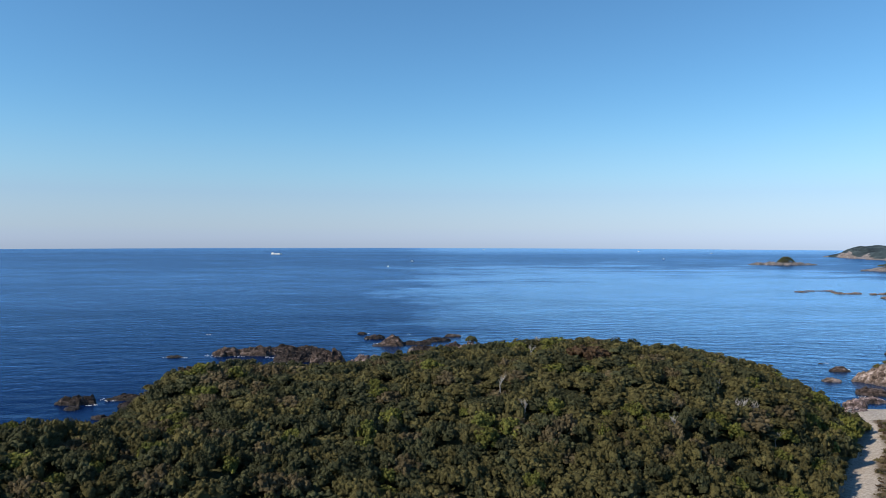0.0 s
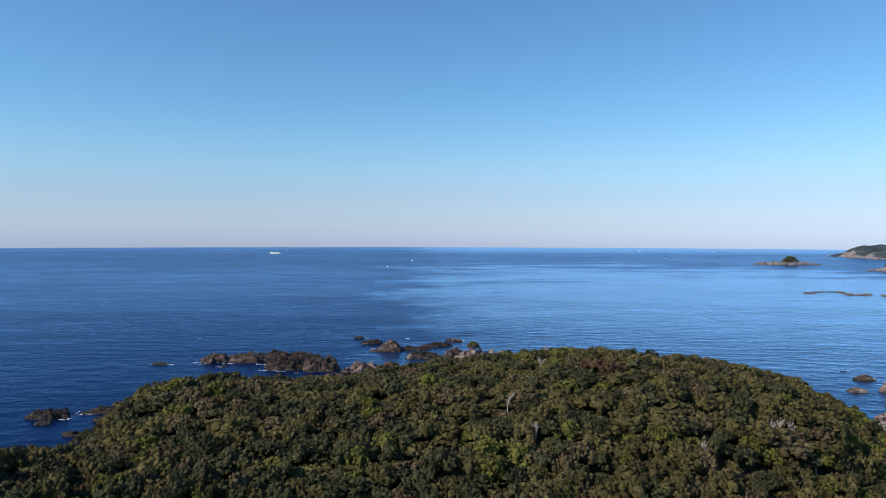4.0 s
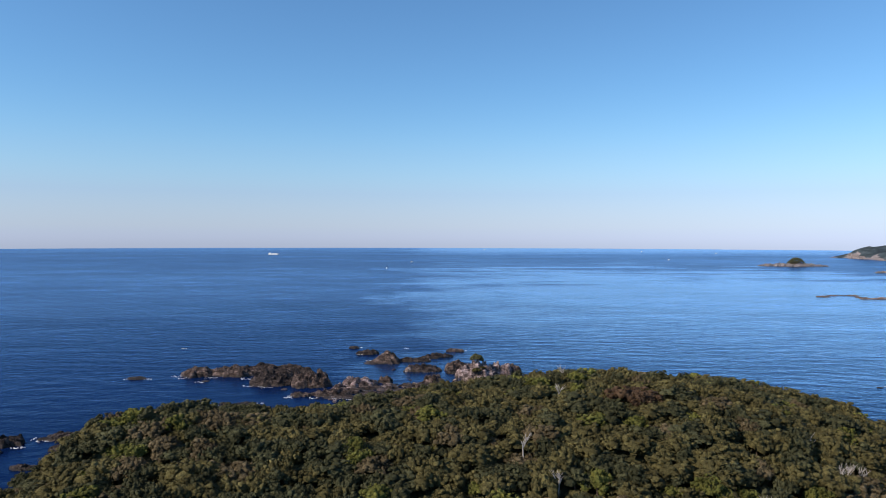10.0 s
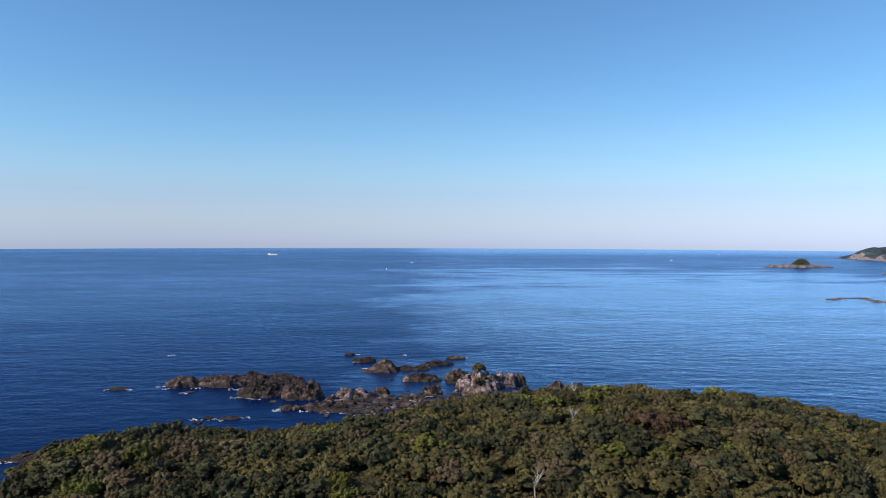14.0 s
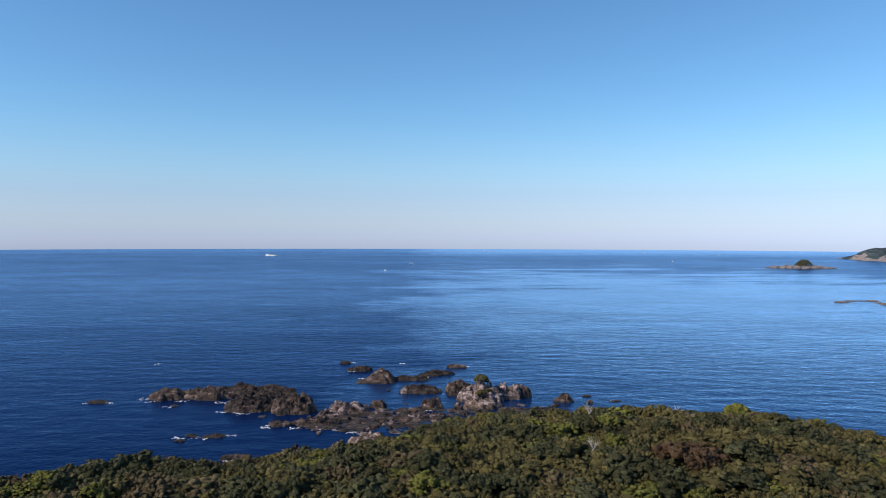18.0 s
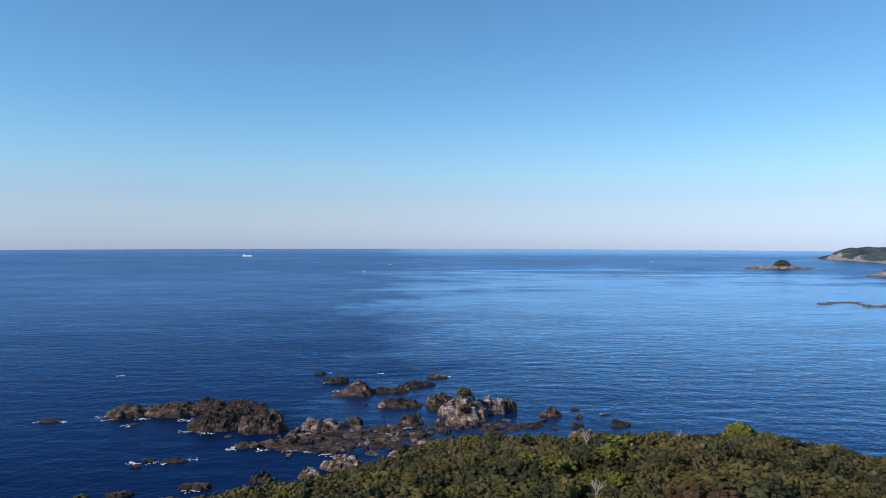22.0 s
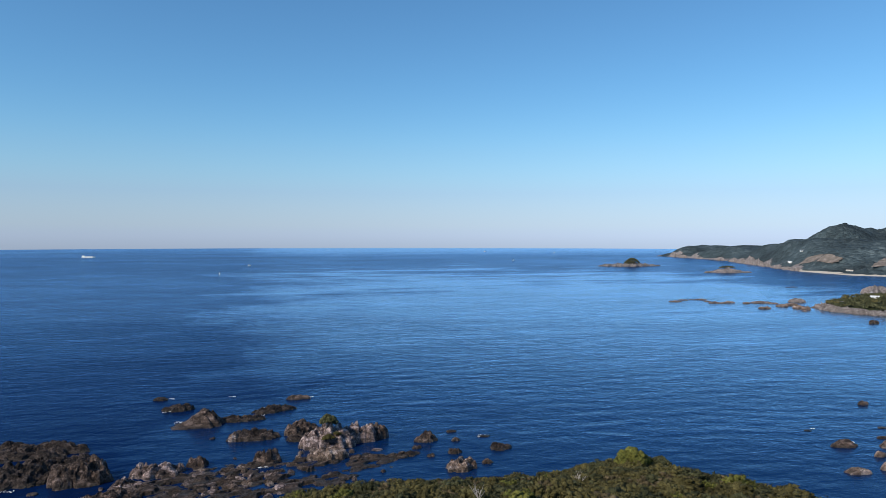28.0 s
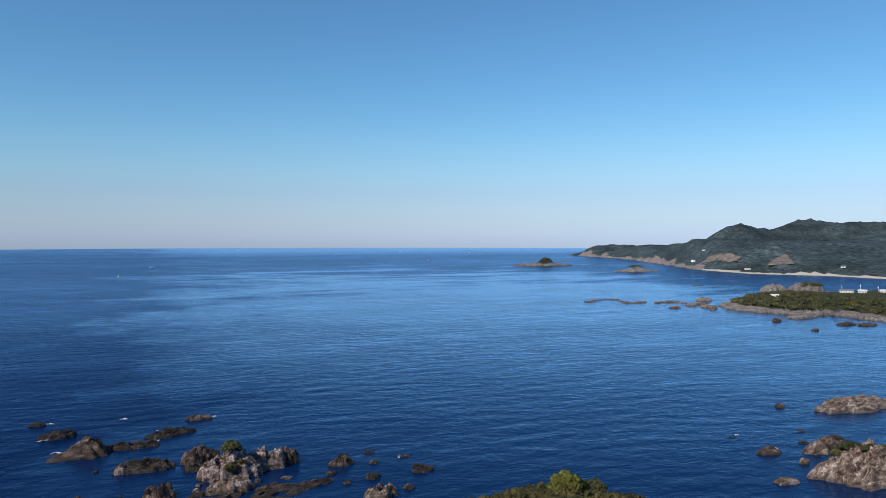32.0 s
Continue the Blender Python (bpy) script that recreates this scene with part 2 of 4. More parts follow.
def wood_mat():
    """Closed forest on far slopes: crowns as cells, stands as wide stains."""
    m = Mat("far_forest_hazed", 0.9, 0.1)
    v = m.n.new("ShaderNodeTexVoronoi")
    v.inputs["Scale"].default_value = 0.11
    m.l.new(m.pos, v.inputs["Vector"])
    # Green tipped towards blue-grey: the haze of distance put into the crown colours.
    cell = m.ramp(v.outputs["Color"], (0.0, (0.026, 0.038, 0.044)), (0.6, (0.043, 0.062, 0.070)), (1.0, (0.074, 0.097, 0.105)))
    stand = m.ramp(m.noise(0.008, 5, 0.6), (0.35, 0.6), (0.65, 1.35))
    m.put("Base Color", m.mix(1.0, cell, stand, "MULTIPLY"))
    m.bump(m.math("ADD", m.math("MULTIPLY", v.outputs["Distance"], -0.5), m.noise(0.05, 5)), 1.0, 6.0)
    return m.m


WOOD_FAR = wood_mat()
PAINT = plain("white_paint", (0.80, 0.80, 0.78), 0.4, 0.4, 0.04)
TILE = plain("roof_tile", (0.16, 0.17, 0.19), 0.6, 0.3, 0.2)
ROOF_PALE = plain("pale_metal_roof", (0.62, 0.64, 0.66), 0.4, 0.4, 0.06)
GLASS = plain("dark_glass", (0.03, 0.04, 0.05), 0.1, 0.5, 0.1)
HULL = plain("dark_hull_paint", (0.05, 0.06, 0.09), 0.4, 0.4, 0.1)
STONE_GATE = plain("weathered_gate_wood", (0.50, 0.47, 0.42), 0.8, 0.2, 0.2)
SCAR = ground_mat("bare_earth", (0.09, 0.076, 0.066), (0.16, 0.138, 0.122), (0.27, 0.235, 0.21), 0.09)


# ---- builders ----
def mesh_of(name, verts, quads, mats=(), idx=None, smooth=False):
    """A mesh from arrays: verts (n, 3), quads (m, 4) or (m, 3)."""
    verts, quads = np.asarray(verts, np.float32), np.asarray(quads, np.int32)
    me = bpy.data.meshes.new(name)
    me.vertices.add(len(verts))
    me.vertices.foreach_set("co", verts.ravel())
    k = quads.shape[1]
    me.loops.add(quads.size)
    me.loops.foreach_set("vertex_index", quads.ravel())
    me.polygons.add(len(quads))
    me.polygons.foreach_set("loop_start", np.arange(0, quads.size, k, dtype=np.int32))
    if idx is not None:
        me.polygons.foreach_set("material_index", np.asarray(idx, np.int32))
    me.polygons.foreach_set("use_smooth", np.full(len(quads), smooth))
    for mt in mats:
        me.materials.append(mt)
    me.update(calc_edges=True)
    me.validate()
    return me


def part(name, bm, material, parent, label=""):
    me = bpy.data.meshes.new(name)
    bm.to_mesh(me)
    bm.free()
    me.materials.append(material)
    ob = new(name, me)
    ob.parent = parent
    if label:
        ob["label"] = label
    return ob


def boxes(*items, bevel=0.0):
    """A bmesh of boxes (x0, y0, z0, x1, y1, z1)."""
    bm = bmesh.new()
    for x0, y0, z0, x1, y1, z1 in items:
        bmesh.ops.create_cube(bm, size=1, matrix=Matrix.LocRotScale(((x0 + x1) / 2, (y0 + y1) / 2, (z0 + z1) / 2), None, (x1 - x0, y1 - y0, z1 - z0)))
    if bevel:
        bmesh.ops.bevel(bm, geom=bm.edges[:], offset=bevel, segments=2, affect="EDGES")
    return bm


def tube(bm, a, b, ra, rb, n=6):
    a, b = Vector(a), Vector(b)
    d = b - a
    q = d.to_track_quat("Z", "Y").to_matrix().to_4x4()
    bmesh.ops.create_cone(bm, cap_ends=True, segments=n, radius1=ra, radius2=rb, depth=d.length, matrix=Matrix.Translation((a + b) / 2) @ q)


def base(name, x, y, z, turn=0.0):
    ob = new(name)
    ob.matrix_world = pose(x, y, z, 0, 0, turn)
    return ob


def grid_quads(nu, nv, wrap=False):
    i, j = np.meshgrid(np.arange(nu if wrap else nu - 1), np.arange(nv - 1), indexing="ij")
    i, j = i.ravel(), j.ravel()
    k = (i + 1) % nu
    return np.stack([i * nv + j, k * nv + j, k * nv + j + 1, i * nv + j + 1], 1)


def smooth01(v):
    v = np.clip(v, 0, 1)
    return v * v * (3 - 2 * v)


def fbm(x, y, z=0.0, octaves=4):
    return noise.fractal((x, y, z), 1.0, 2.0, octaves)


# ---- sea ----
def make_sea():
    n_a = 540
    radii = [0.0, 40.0, 90.0]
    r = 120.0
    while r < 4450:
        radii.append(r)
        r += 3.0 if r < 380 else 3.0 + (r - 380) * 0.035
    radii.append(4450.0)
    rr = np.array(radii)
    ang = np.linspace(0, 2 * np.pi, n_a, endpoint=False)
    ra, aa = np.meshgrid(rr, ang)
    x, y = 40 + ra * np.sin(aa), 120 + ra * np.cos(aa)
    rng = np.random.RandomState(5)
    z = np.zeros_like(x)
    for _ in range(22):
        wl = rng.uniform(5, 17)
        th = rng.normal(1.62, 0.38)
        z += 0.0026 * wl ** 0.75 * np.sin((x * np.cos(th) + y * np.sin(th)) * 2 * np.pi / wl + rng.uniform(0, 7))
    z *= np.clip(1.2 - ra / 900, 0, 1) * np.clip((ra - 100) / 60, 0, 1)
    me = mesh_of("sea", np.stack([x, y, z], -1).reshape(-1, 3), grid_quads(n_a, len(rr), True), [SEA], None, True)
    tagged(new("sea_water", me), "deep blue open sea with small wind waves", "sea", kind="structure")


make_sea()

# ---- the headland ----
# x, y, height of the closed canopy
RIDGE = ((-80, 210, 26), (-66, 207, 28), (-50, 192, 26), (-73, 220, 27), (-58, 250, 17), (-84, 217, 24), (-75, 232, 22), (-35, 200, 28), (-10, 210, 31), (19, 186, 28), (15, 215, 32.5),
         (31, 217, 32.3), (50, 211, 32.8), (62, 228, 32.3), (85, 222, 28.6), (75, 250, 28.0), (35, 240, 31.5), (10, 245, 28.5), (96, 274, 22.6),
         (54, 280, 21.5), (20, 280, 21.5), (99, 304, 15.8), (60, 292, 18), (62, 308, 9.5), (82, 300, 12.5), (114, 300, 9.5), (48, 261, 28.5), (8, 307, 14.0), (-18, 288, 11), (-37, 239, 22), (-43, 268, 13), (-63, 231, 25.5))
SLOPE = ((27, 159, 18), (61, 171, 21), (75, 172, 16.5), (83, 190, 23), (-30, 160, 18), (-50, 150, 19), (-66, 165, 20), (105, 205, 20.2), (122, 215, 14.2), (128, 240, 16.8),
         (122, 275, 15), (128, 302, 8), (0, 120, 6), (-60, 120, 8), (60, 130, 6), (90, 160, 7), (-96, 155, 24), (-79, 155, 22.5), (-104, 175, 19), (-92, 190, 15.5), (-84, 192, 17), (-115, 190, 11), (-106, 132, 17), (0, 60, 5), (120, 100, 4), (-120, 60, 5))
SHORE = ((-91, 216, 16), (-101, 206, 11), (-79, 238, 14), (-55, 272, 5), (-38, 298, 4), (0, 322, 4), (45, 338, 4), (90, 333, 4), (125, 322, 4), (146, 285, 4), (146, 245, 5))


def plate(points):
    """A thin-plate surface through the points."""
    p = np.array(points, float)
    n = len(p)

    def ker(d2):
        return d2 * np.log(d2 + 1e-6)

    d2 = ((p[:, None, :2] - p[None, :, :2]) ** 2).sum(-1) / 1e4
    a = np.zeros((n + 3, n + 3))
    a[:n, :n] = ker(d2) + np.eye(n) * 0.002
    a[:n, n], a[:n, n + 1:] = 1, p[:, :2] / 100
    a[n:, :n] = a[:n, n:].T
    w = np.linalg.solve(a, np.concatenate([p[:, 2], [0, 0, 0]]))

    def value(x, y):
        x, y = np.asarray(x, float), np.asarray(y, float)
        d = ((x[..., None] - p[:, 0]) ** 2 + (y[..., None] - p[:, 1]) ** 2) / 1e4
        return ker(d) @ w[:n] + w[n] + w[n + 1] * x / 100 + w[n + 2] * y / 100

    return value


canopy_at = plate(RIDGE + SLOPE + SHORE)
# outline of the wooded headland, and of the low land with the shingle beach east of it
WOODED = ((-125, -60), (-122, 60), (-116, 120), (-124, 158), (-126, 180), (-116, 203), (-99, 220), (-86, 231), (-73, 242), (-57, 268), (-42, 292), (-26, 306), (0, 317), (20, 330),
          (46, 337), (76, 336), (102, 333), (126, 318), (141, 290), (143, 262), (146, 244), (146, 231), (124, 200), (104, 174), (91, 150), (78, 120), (66, 60), (52, -60))
LOWLAND = ((52, -60), (60, 60), (70, 120), (80, 150), (95, 172), (118, 198), (137, 222), (140, 240), (146, 258), (162, 262), (176, 262), (190, 270), (215, 280), (245, 290), (270, 260), (280, 150), (270, -60))


def inside(poly, x, y):
    """Signed distance to a polygon's edge, positive inside."""
    p = np.array(poly, float)
    x, y = np.asarray(x, float), np.asarray(y, float)
    best = np.full(x.shape, 1e9)
    odd = np.zeros(x.shape, bool)
    for (x0, y0), (x1, y1) in zip(p, np.roll(p, -1, 0)):
        dx, dy = x1 - x0, y1 - y0
        k = np.clip(((x - x0) * dx + (y - y0) * dy) / (dx * dx + dy * dy), 0, 1)
        best = np.minimum(best, np.hypot(x - x0 - k * dx, y - y0 - k * dy))
        cross = ((y0 > y) != (y1 > y)) & (x < dx * (y - y0) / (dy if dy else 1e-9) + x0)
        odd ^= cross
    return np.where(odd, best, -best)


def tree_height(x, y):
    return 2.2 + 3.4 * smooth01(inside(WOODED, x, y) / 26)


def ground_at(x, y):
    x, y = np.asarray(x, float), np.asarray(y, float)
    dw, dl = inside(WOODED, x, y), inside(LOWLAND, x, y)
    hill = canopy_at(x, y) - tree_height(x, y)
    hill = np.maximum(hill, 0.9) * smooth01(dw / (7 + 16 * smooth01((dl + 28) / 20)) + 0.25 - 0.13 * smooth01((dl + 28) / 20)) - 2.5 * smooth01(-dw / 8)
    low = np.where(dl > 0, 0.4 + 2.8 * smooth01(dl / 16), -2.5 * smooth01(-dl / 8))
    return np.where(dw > 0, np.maximum(hill, low), np.maximum(low, hill))


def beach_width(y):
    return np.clip(8.5 - (y - 160) * 0.03, 5.5, 9) + 1.0 * np.sin(y * 0.19)


def make_ground():
    xs, ys = np.arange(-150, 300.1, 1.8), np.arange(-70, 360.1, 1.8)
    x, y = np.meshgrid(xs, ys, indexing="ij")
    z = ground_at(x, y)
    z += np.array([0.45 * fbm(a * 0.12, b * 0.12) for a, b in zip(x.ravel(), y.ravel())]).reshape(x.shape) * (z > 0.3)
    z = np.maximum(z, -3.0)
    q = grid_quads(len(xs), len(ys))
    dw, dl = inside(WOODED, x, y), inside(LOWLAND, x, y)
    me = mesh_of("ground", np.stack([x, y, z], -1).reshape(-1, 3), q, [SHORE_GROUND], None, True)
    for name, value in (("shingle", 0.5 - dw / 5), ("dry", np.where((dl > 0) & (y < 236), 0.5 + (-dw - beach_width(y)) / 6, 0.0))):
        me.attributes.new(name, "FLOAT", "POINT").data.foreach_set("value", np.clip(value, 0, 1).astype(np.float32).ravel())
    tagged(new("ground", me), "wooded headland ground with pale shingle at its edge", "ground", kind="structure")


make_ground()


# ---- trees ----
ICO = {}


def ico(level):
    """A ball of triangles without its underside."""
    if level not in ICO:
        bm = bmesh.new()
        bmesh.ops.create_icosphere(bm, subdivisions=level, radius=1)
        f = [[v.index for v in f.verts] for f in bm.faces if f.calc_center_median().z > -0.25]
        ICO[level] = (np.array([v.co[:] for v in bm.verts]), np.array(f))
        bm.free()
    return ICO[level]


def crown_arrays(rng, radius, height, lobes=7, puffs=72, leaves=90, tuft=0.16, flat=0.80):
    """A crown of rounded boughs, each covered with clumps of foliage and loose leaf sprays: verts and quads, foot of the crown at z 0."""
    cs = []
    for k in range(lobes):
        a = k * 2.4 + rng.uniform(-0.5, 0.5)
        d = radius * 0.78 * math.sqrt((k + 0.2) / lobes)
        r = radius * rng.uniform(0.28, 0.48)
        zc = height * (0.80 - 0.46 * (d / radius) ** 2) + rng.uniform(-0.12, 0.12) * height
        cs.append((d * math.cos(a), d * math.sin(a), zc - r * 0.3, r))
    cs = np.array(cs)
    squash = np.array([1, 1, flat])
    iv, it = ico(1)
    vs, qs, nv = [], [], 0

    def ball(centre, size):
        nonlocal nv
        vs.append(iv * rng.uniform(0.48, 1.30, (len(iv), 1)) * size + centre)
        qs.append(np.concatenate([it, it[:, 2:]], 1) + nv)
        nv += len(iv)

    weight = cs[:, 3] ** 2 / (cs[:, 3] ** 2).sum()

    def shell(count, near, far, low):
        """Places on the outside of the boughs, with the way out."""
        many = count * 5
        c = cs[rng.choice(len(cs), many, p=weight)]
        n = rng.normal(size=(many, 3))
        n /= np.linalg.norm(n, axis=1, keepdims=True)
        p = c[:, :3] + n * c[:, 3:] * rng.uniform(near, far, (many, 1)) * squash
        free = n[:, 2] > low
        for o in cs:
            free &= (((p - o[:3]) / squash) ** 2).sum(1) > (o[3] * 0.74) ** 2
        return p[free][:count], n[free][:count]

    for c in cs:
        ball(c[:3], c[3] * 0.86 * squash)
    where, _ = shell(puffs, 0.78, 1.06, -0.25)
    for c in where:
        ball(c, radius * rng.uniform(0.075, 0.165) * np.array([1.15, 1.15, rng.uniform(0.65, 0.95)]))
    p, n = shell(leaves, 0.90, 1.22, -0.3)
    m = len(p)
    f = n + np.array([0, 0, 0.2]) + rng.normal(size=(m, 3)) * 0.5
    f /= np.linalg.norm(f, axis=1, keepdims=True)
    s = np.cross(f, rng.normal(size=(m, 3)))
    s /= np.linalg.norm(s, axis=1, keepdims=True)
    u = np.cross(f, s)
    a, b = tuft * rng.uniform(0.7, 1.4, (m, 1)), tuft * rng.uniform(0.45, 0.9, (m, 1))
    vs.append(np.stack([p - s * a - f * 0.04, p - u * b, p + s * a - f * 0.03, p + u * b + f * 0.05], 1).reshape(-1, 3))
    qs.append(np.arange(m * 4).reshape(-1, 4) + nv)
    return np.concatenate(vs), np.concatenate(qs)


def mesh_mixed(name, verts, quads, mats, idx):
    """Triangles (doubled corner) and quads together."""
    tri = quads[:, 2] == quads[:, 3]
    me = bpy.data.meshes.new(name)
    me.vertices.add(len(verts))
    me.vertices.foreach_set("co", np.asarray(verts, np.float32).ravel())
    size = np.where(tri, 3, 4)
    start = np.concatenate([[0], np.cumsum(size)[:-1]])
    keep = np.ones(quads.shape, bool)
    keep[tri, 3] = False
    loops = quads[keep]
    me.loops.add(len(loops))
    me.loops.foreach_set("vertex_index", loops.astype(np.int32))
    me.polygons.add(len(quads))
    me.polygons.foreach_set("loop_start", start.astype(np.int32))
    me.polygons.foreach_set("material_index", np.asarray(idx, np.int32))
    for mt in mats:
        me.materials.append(mt)
    me.update(calc_edges=True)
    return me


KINDS = [("dark green evergreen tree with a dense rounded crown", LEAF_DARK, 4), ("olive green broadleaf tree with a clumped crown", LEAF_OLIVE, 4),
         ("bright yellow-green tree with a full crown", LEAF_BRIGHT, 2), ("brownish olive tree with a thin worn crown", LEAF_BROWN, 2), ("russet red tree among green ones", LEAF_RUSSET, 1)]
tree_rng = np.random.RandomState(11)
SHAPES = []  # verts, quads, kind
for kind, (_, _, count) in enumerate(KINDS):
    for _ in range(count):
        radius = tree_rng.uniform(2.7, 3.9)
        SHAPES.append((*crown_arrays(tree_rng, radius, tree_rng.uniform(3.6, 4.7), tree_rng.randint(7, 10), 46, 250, 0.18, tree_rng.uniform(0.72, 1.0)), kind))


def trunk_bm(rng, h):
    bm = bmesh.new()
    bend = Vector((rng.uniform(-0.3, 0.3), rng.uniform(-0.3, 0.3), h * 0.55))
    tube(bm, (0, 0, -0.4), bend, 0.2, 0.14)
    for _ in range(4):
        a = rng.uniform(0, 6.3)
        tube(bm, bend, bend + Vector((math.cos(a) * 1.1, math.sin(a) * 1.1, h * 0.35)), 0.1, 0.04, 5)
    return bm


TREES = []
for k, (v, q, kind) in enumerate(SHAPES):
    root = new("tree")
    part("trunk", trunk_bm(tree_rng, 3.6), BARK, root)
    crown = new("crown", mesh_mixed("crown", v + np.array([0, 0, 0.6]), q, [KINDS[kind][1]], np.zeros(len(q))))
    crown.parent = root
    tagged(root, KINDS[kind][0], "tree", "trees of the headland wood")
    TREES.append(root)


def plant():
    rng = np.random.RandomState(3)
    spots = []
    step = 4.7
    for i, gx in enumerate(np.arange(-118, 150, step)):
        for gy in np.arange(70, 340, step * 0.9):
            x, y = gx + rng.uniform(-1.3, 1.3), gy + (i % 2) * step * 0.45 + rng.uniform(-1.3, 1.3)
            spots.append((x, y))
    spots = np.array(spots)
    spots = spots[inside(WOODED, spots[:, 0], spots[:, 1]) > 1.2]
    spots = spots[spots[:, 1] > 122]
    spots = spots[np.hypot(spots[:, 0] - 148, spots[:, 1] - 241) > 6.5]
    x, y = spots.T
    th, gz = tree_height(x, y), ground_at(x, y) - 0.55 - 0.7 * smooth01((y - 150) / 30) * (1 - smooth01((x - 35) / 35))
    th = np.where(inside(LOWLAND, x, y) > -30, np.clip(canopy_at(x, y) - gz, th, 9.0), th)
    verts, quads, idx, nv, single = [], [], [], 0, 0
    bright = np.array([noise.noise((a * 0.06, b * 0.06, 3.3)) for a, b in spots])
    brown = np.array([noise.noise((a * 0.03, b * 0.05, 9.1)) for a, b in spots])
    for k in range(len(spots)):
        r = rng.rand()
        if math.hypot(x[k] - 50, (y[k] - 212) * 1.3) < 4.5:
            kind = 4
        elif r < 0.04 + 0.12 * (bright[k] > 0.25) + 0.35 * smooth01((x[k] - y[k] * 0.55 + 14) / 25) * (y[k] > 150) * (y[k] < 250):
            kind = 2
        elif r < 0.12 + 0.16 * (brown[k] > 0.2):
            kind = 3
        else:
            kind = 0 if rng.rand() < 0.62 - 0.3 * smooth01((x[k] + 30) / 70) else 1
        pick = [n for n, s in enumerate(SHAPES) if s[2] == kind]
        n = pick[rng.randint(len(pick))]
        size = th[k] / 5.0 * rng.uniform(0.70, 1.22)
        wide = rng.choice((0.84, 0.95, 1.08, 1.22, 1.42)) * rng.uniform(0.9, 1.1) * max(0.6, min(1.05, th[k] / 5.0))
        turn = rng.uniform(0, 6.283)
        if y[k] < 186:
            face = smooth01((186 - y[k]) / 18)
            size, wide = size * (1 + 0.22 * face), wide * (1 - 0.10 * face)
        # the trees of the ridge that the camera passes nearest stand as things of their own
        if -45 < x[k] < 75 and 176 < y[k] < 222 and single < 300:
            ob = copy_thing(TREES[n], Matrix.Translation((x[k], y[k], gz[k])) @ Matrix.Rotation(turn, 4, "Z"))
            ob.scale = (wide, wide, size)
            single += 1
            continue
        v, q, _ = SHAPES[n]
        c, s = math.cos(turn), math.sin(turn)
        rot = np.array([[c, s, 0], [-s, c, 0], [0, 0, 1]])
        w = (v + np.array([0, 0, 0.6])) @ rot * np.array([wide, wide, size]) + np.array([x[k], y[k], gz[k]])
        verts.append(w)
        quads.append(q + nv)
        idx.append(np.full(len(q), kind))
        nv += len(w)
    me = mesh_mixed("forest_canopy", np.concatenate(verts), np.concatenate(quads), [k[1] for k in KINDS], np.concatenate(idx))
    tagged(new("forest_canopy", me), "dense evergreen coastal forest covering the headland", "forest", kind="stuff")
    print("trees", len(spots), single, nv)


plant()
for ob in TREES:
    for o in (*ob.children_recursive, ob):
        bpy.data.objects.remove(o)


# ---- rocks ----
def chunk(a, b, seed):
    """Broken rock: height and lean of the block at (a, b), and how near the crack is."""
    dist, cells = noise.voronoi((a, b, seed))
    v = noise.cell_vector(cells[0] * 9.7)
    return v[0] - 0.5 + (v[1] - 0.5) * (a - cells[0][0]) * 1.5 + (v[2] - 0.5) * (b - cells[0][1]) * 1.5, min(0.0, (dist[1] - dist[0]) * 2 - 0.35)


def rock_mesh(w, d, h, seed, jag=0.6, strike=0.5, steep=7.0, lean=(0.0, 0.0), flat=0.78):
    """A sea rock as a mass of cracked blocks: footprint w by d, height h, its layers striking along an angle; flat 0: one peak, 1: a level top."""
    big = max(w, d)
    spokes, rings = int(min(120, max(20, big * 6.0))), int(min(36, max(8, big * 2.1)))
    vs = []
    ox, oy = seed * 7.31, seed * 3.77
    cs, sn = math.cos(strike), math.sin(strike)
    k = 1.35 / big ** 0.62
    f = 0.42
    for j in range(spokes):
        th = 2 * math.pi * j / spokes
        rim = 1 + 0.34 * noise.noise((math.cos(th) * 1.2 + ox, math.sin(th) * 1.2 + oy, 0)) + 0.24 * noise.noise((math.cos(th) * 3.4 + ox, math.sin(th) * 3.4, oy))
        for i in range(rings):
            r = i / (rings - 1)
            x, y = r * rim * w * 0.53 * math.cos(th), r * rim * d * 0.53 * math.sin(th)
            a, b = x * cs + y * sn, -x * sn + y * cs
            lump = noise.noise((a * k + ox, b * k * 1.6 + oy, seed))
            c1, k1 = chunk(a * k * 1.9 + ox, b * k * 3.2 + oy, seed)
            c2, k2 = chunk(a * f + oy, b * f * 1.7 + ox, seed + 3.3)
            px, py = r * math.cos(th) - lean[0], r * math.sin(th) - lean[1]
            hump = math.exp(-(px * px + py * py) * 2.4) * (1 - flat) + flat
            body = 1 - r ** steep
            z = hump * body * (0.74 + jag * (0.50 * lump + 0.34 * c1 + 0.30 * k1))
            vs.append([x + 0.3 * c2, y + 0.3 * c1, z, r, body * (0.35 + 0.85 * jag) * (1.3 * c2 + 1.3 * k2)])
    top = sorted(v[2] for v in vs)[-max(2, len(vs) // 40)]
    small = min(1.0, h / 4)
    vs = [(x, y, max(z, -0.2) * h / top + small * e - 1.6 * smooth01((r - 0.86) / 0.14)) for x, y, z, r, e in vs]
    return mesh_of("rock", vs, grid_quads(spokes, rings, True)[:, ::-1])


ROCK_SEED = 0
ROCKS = []


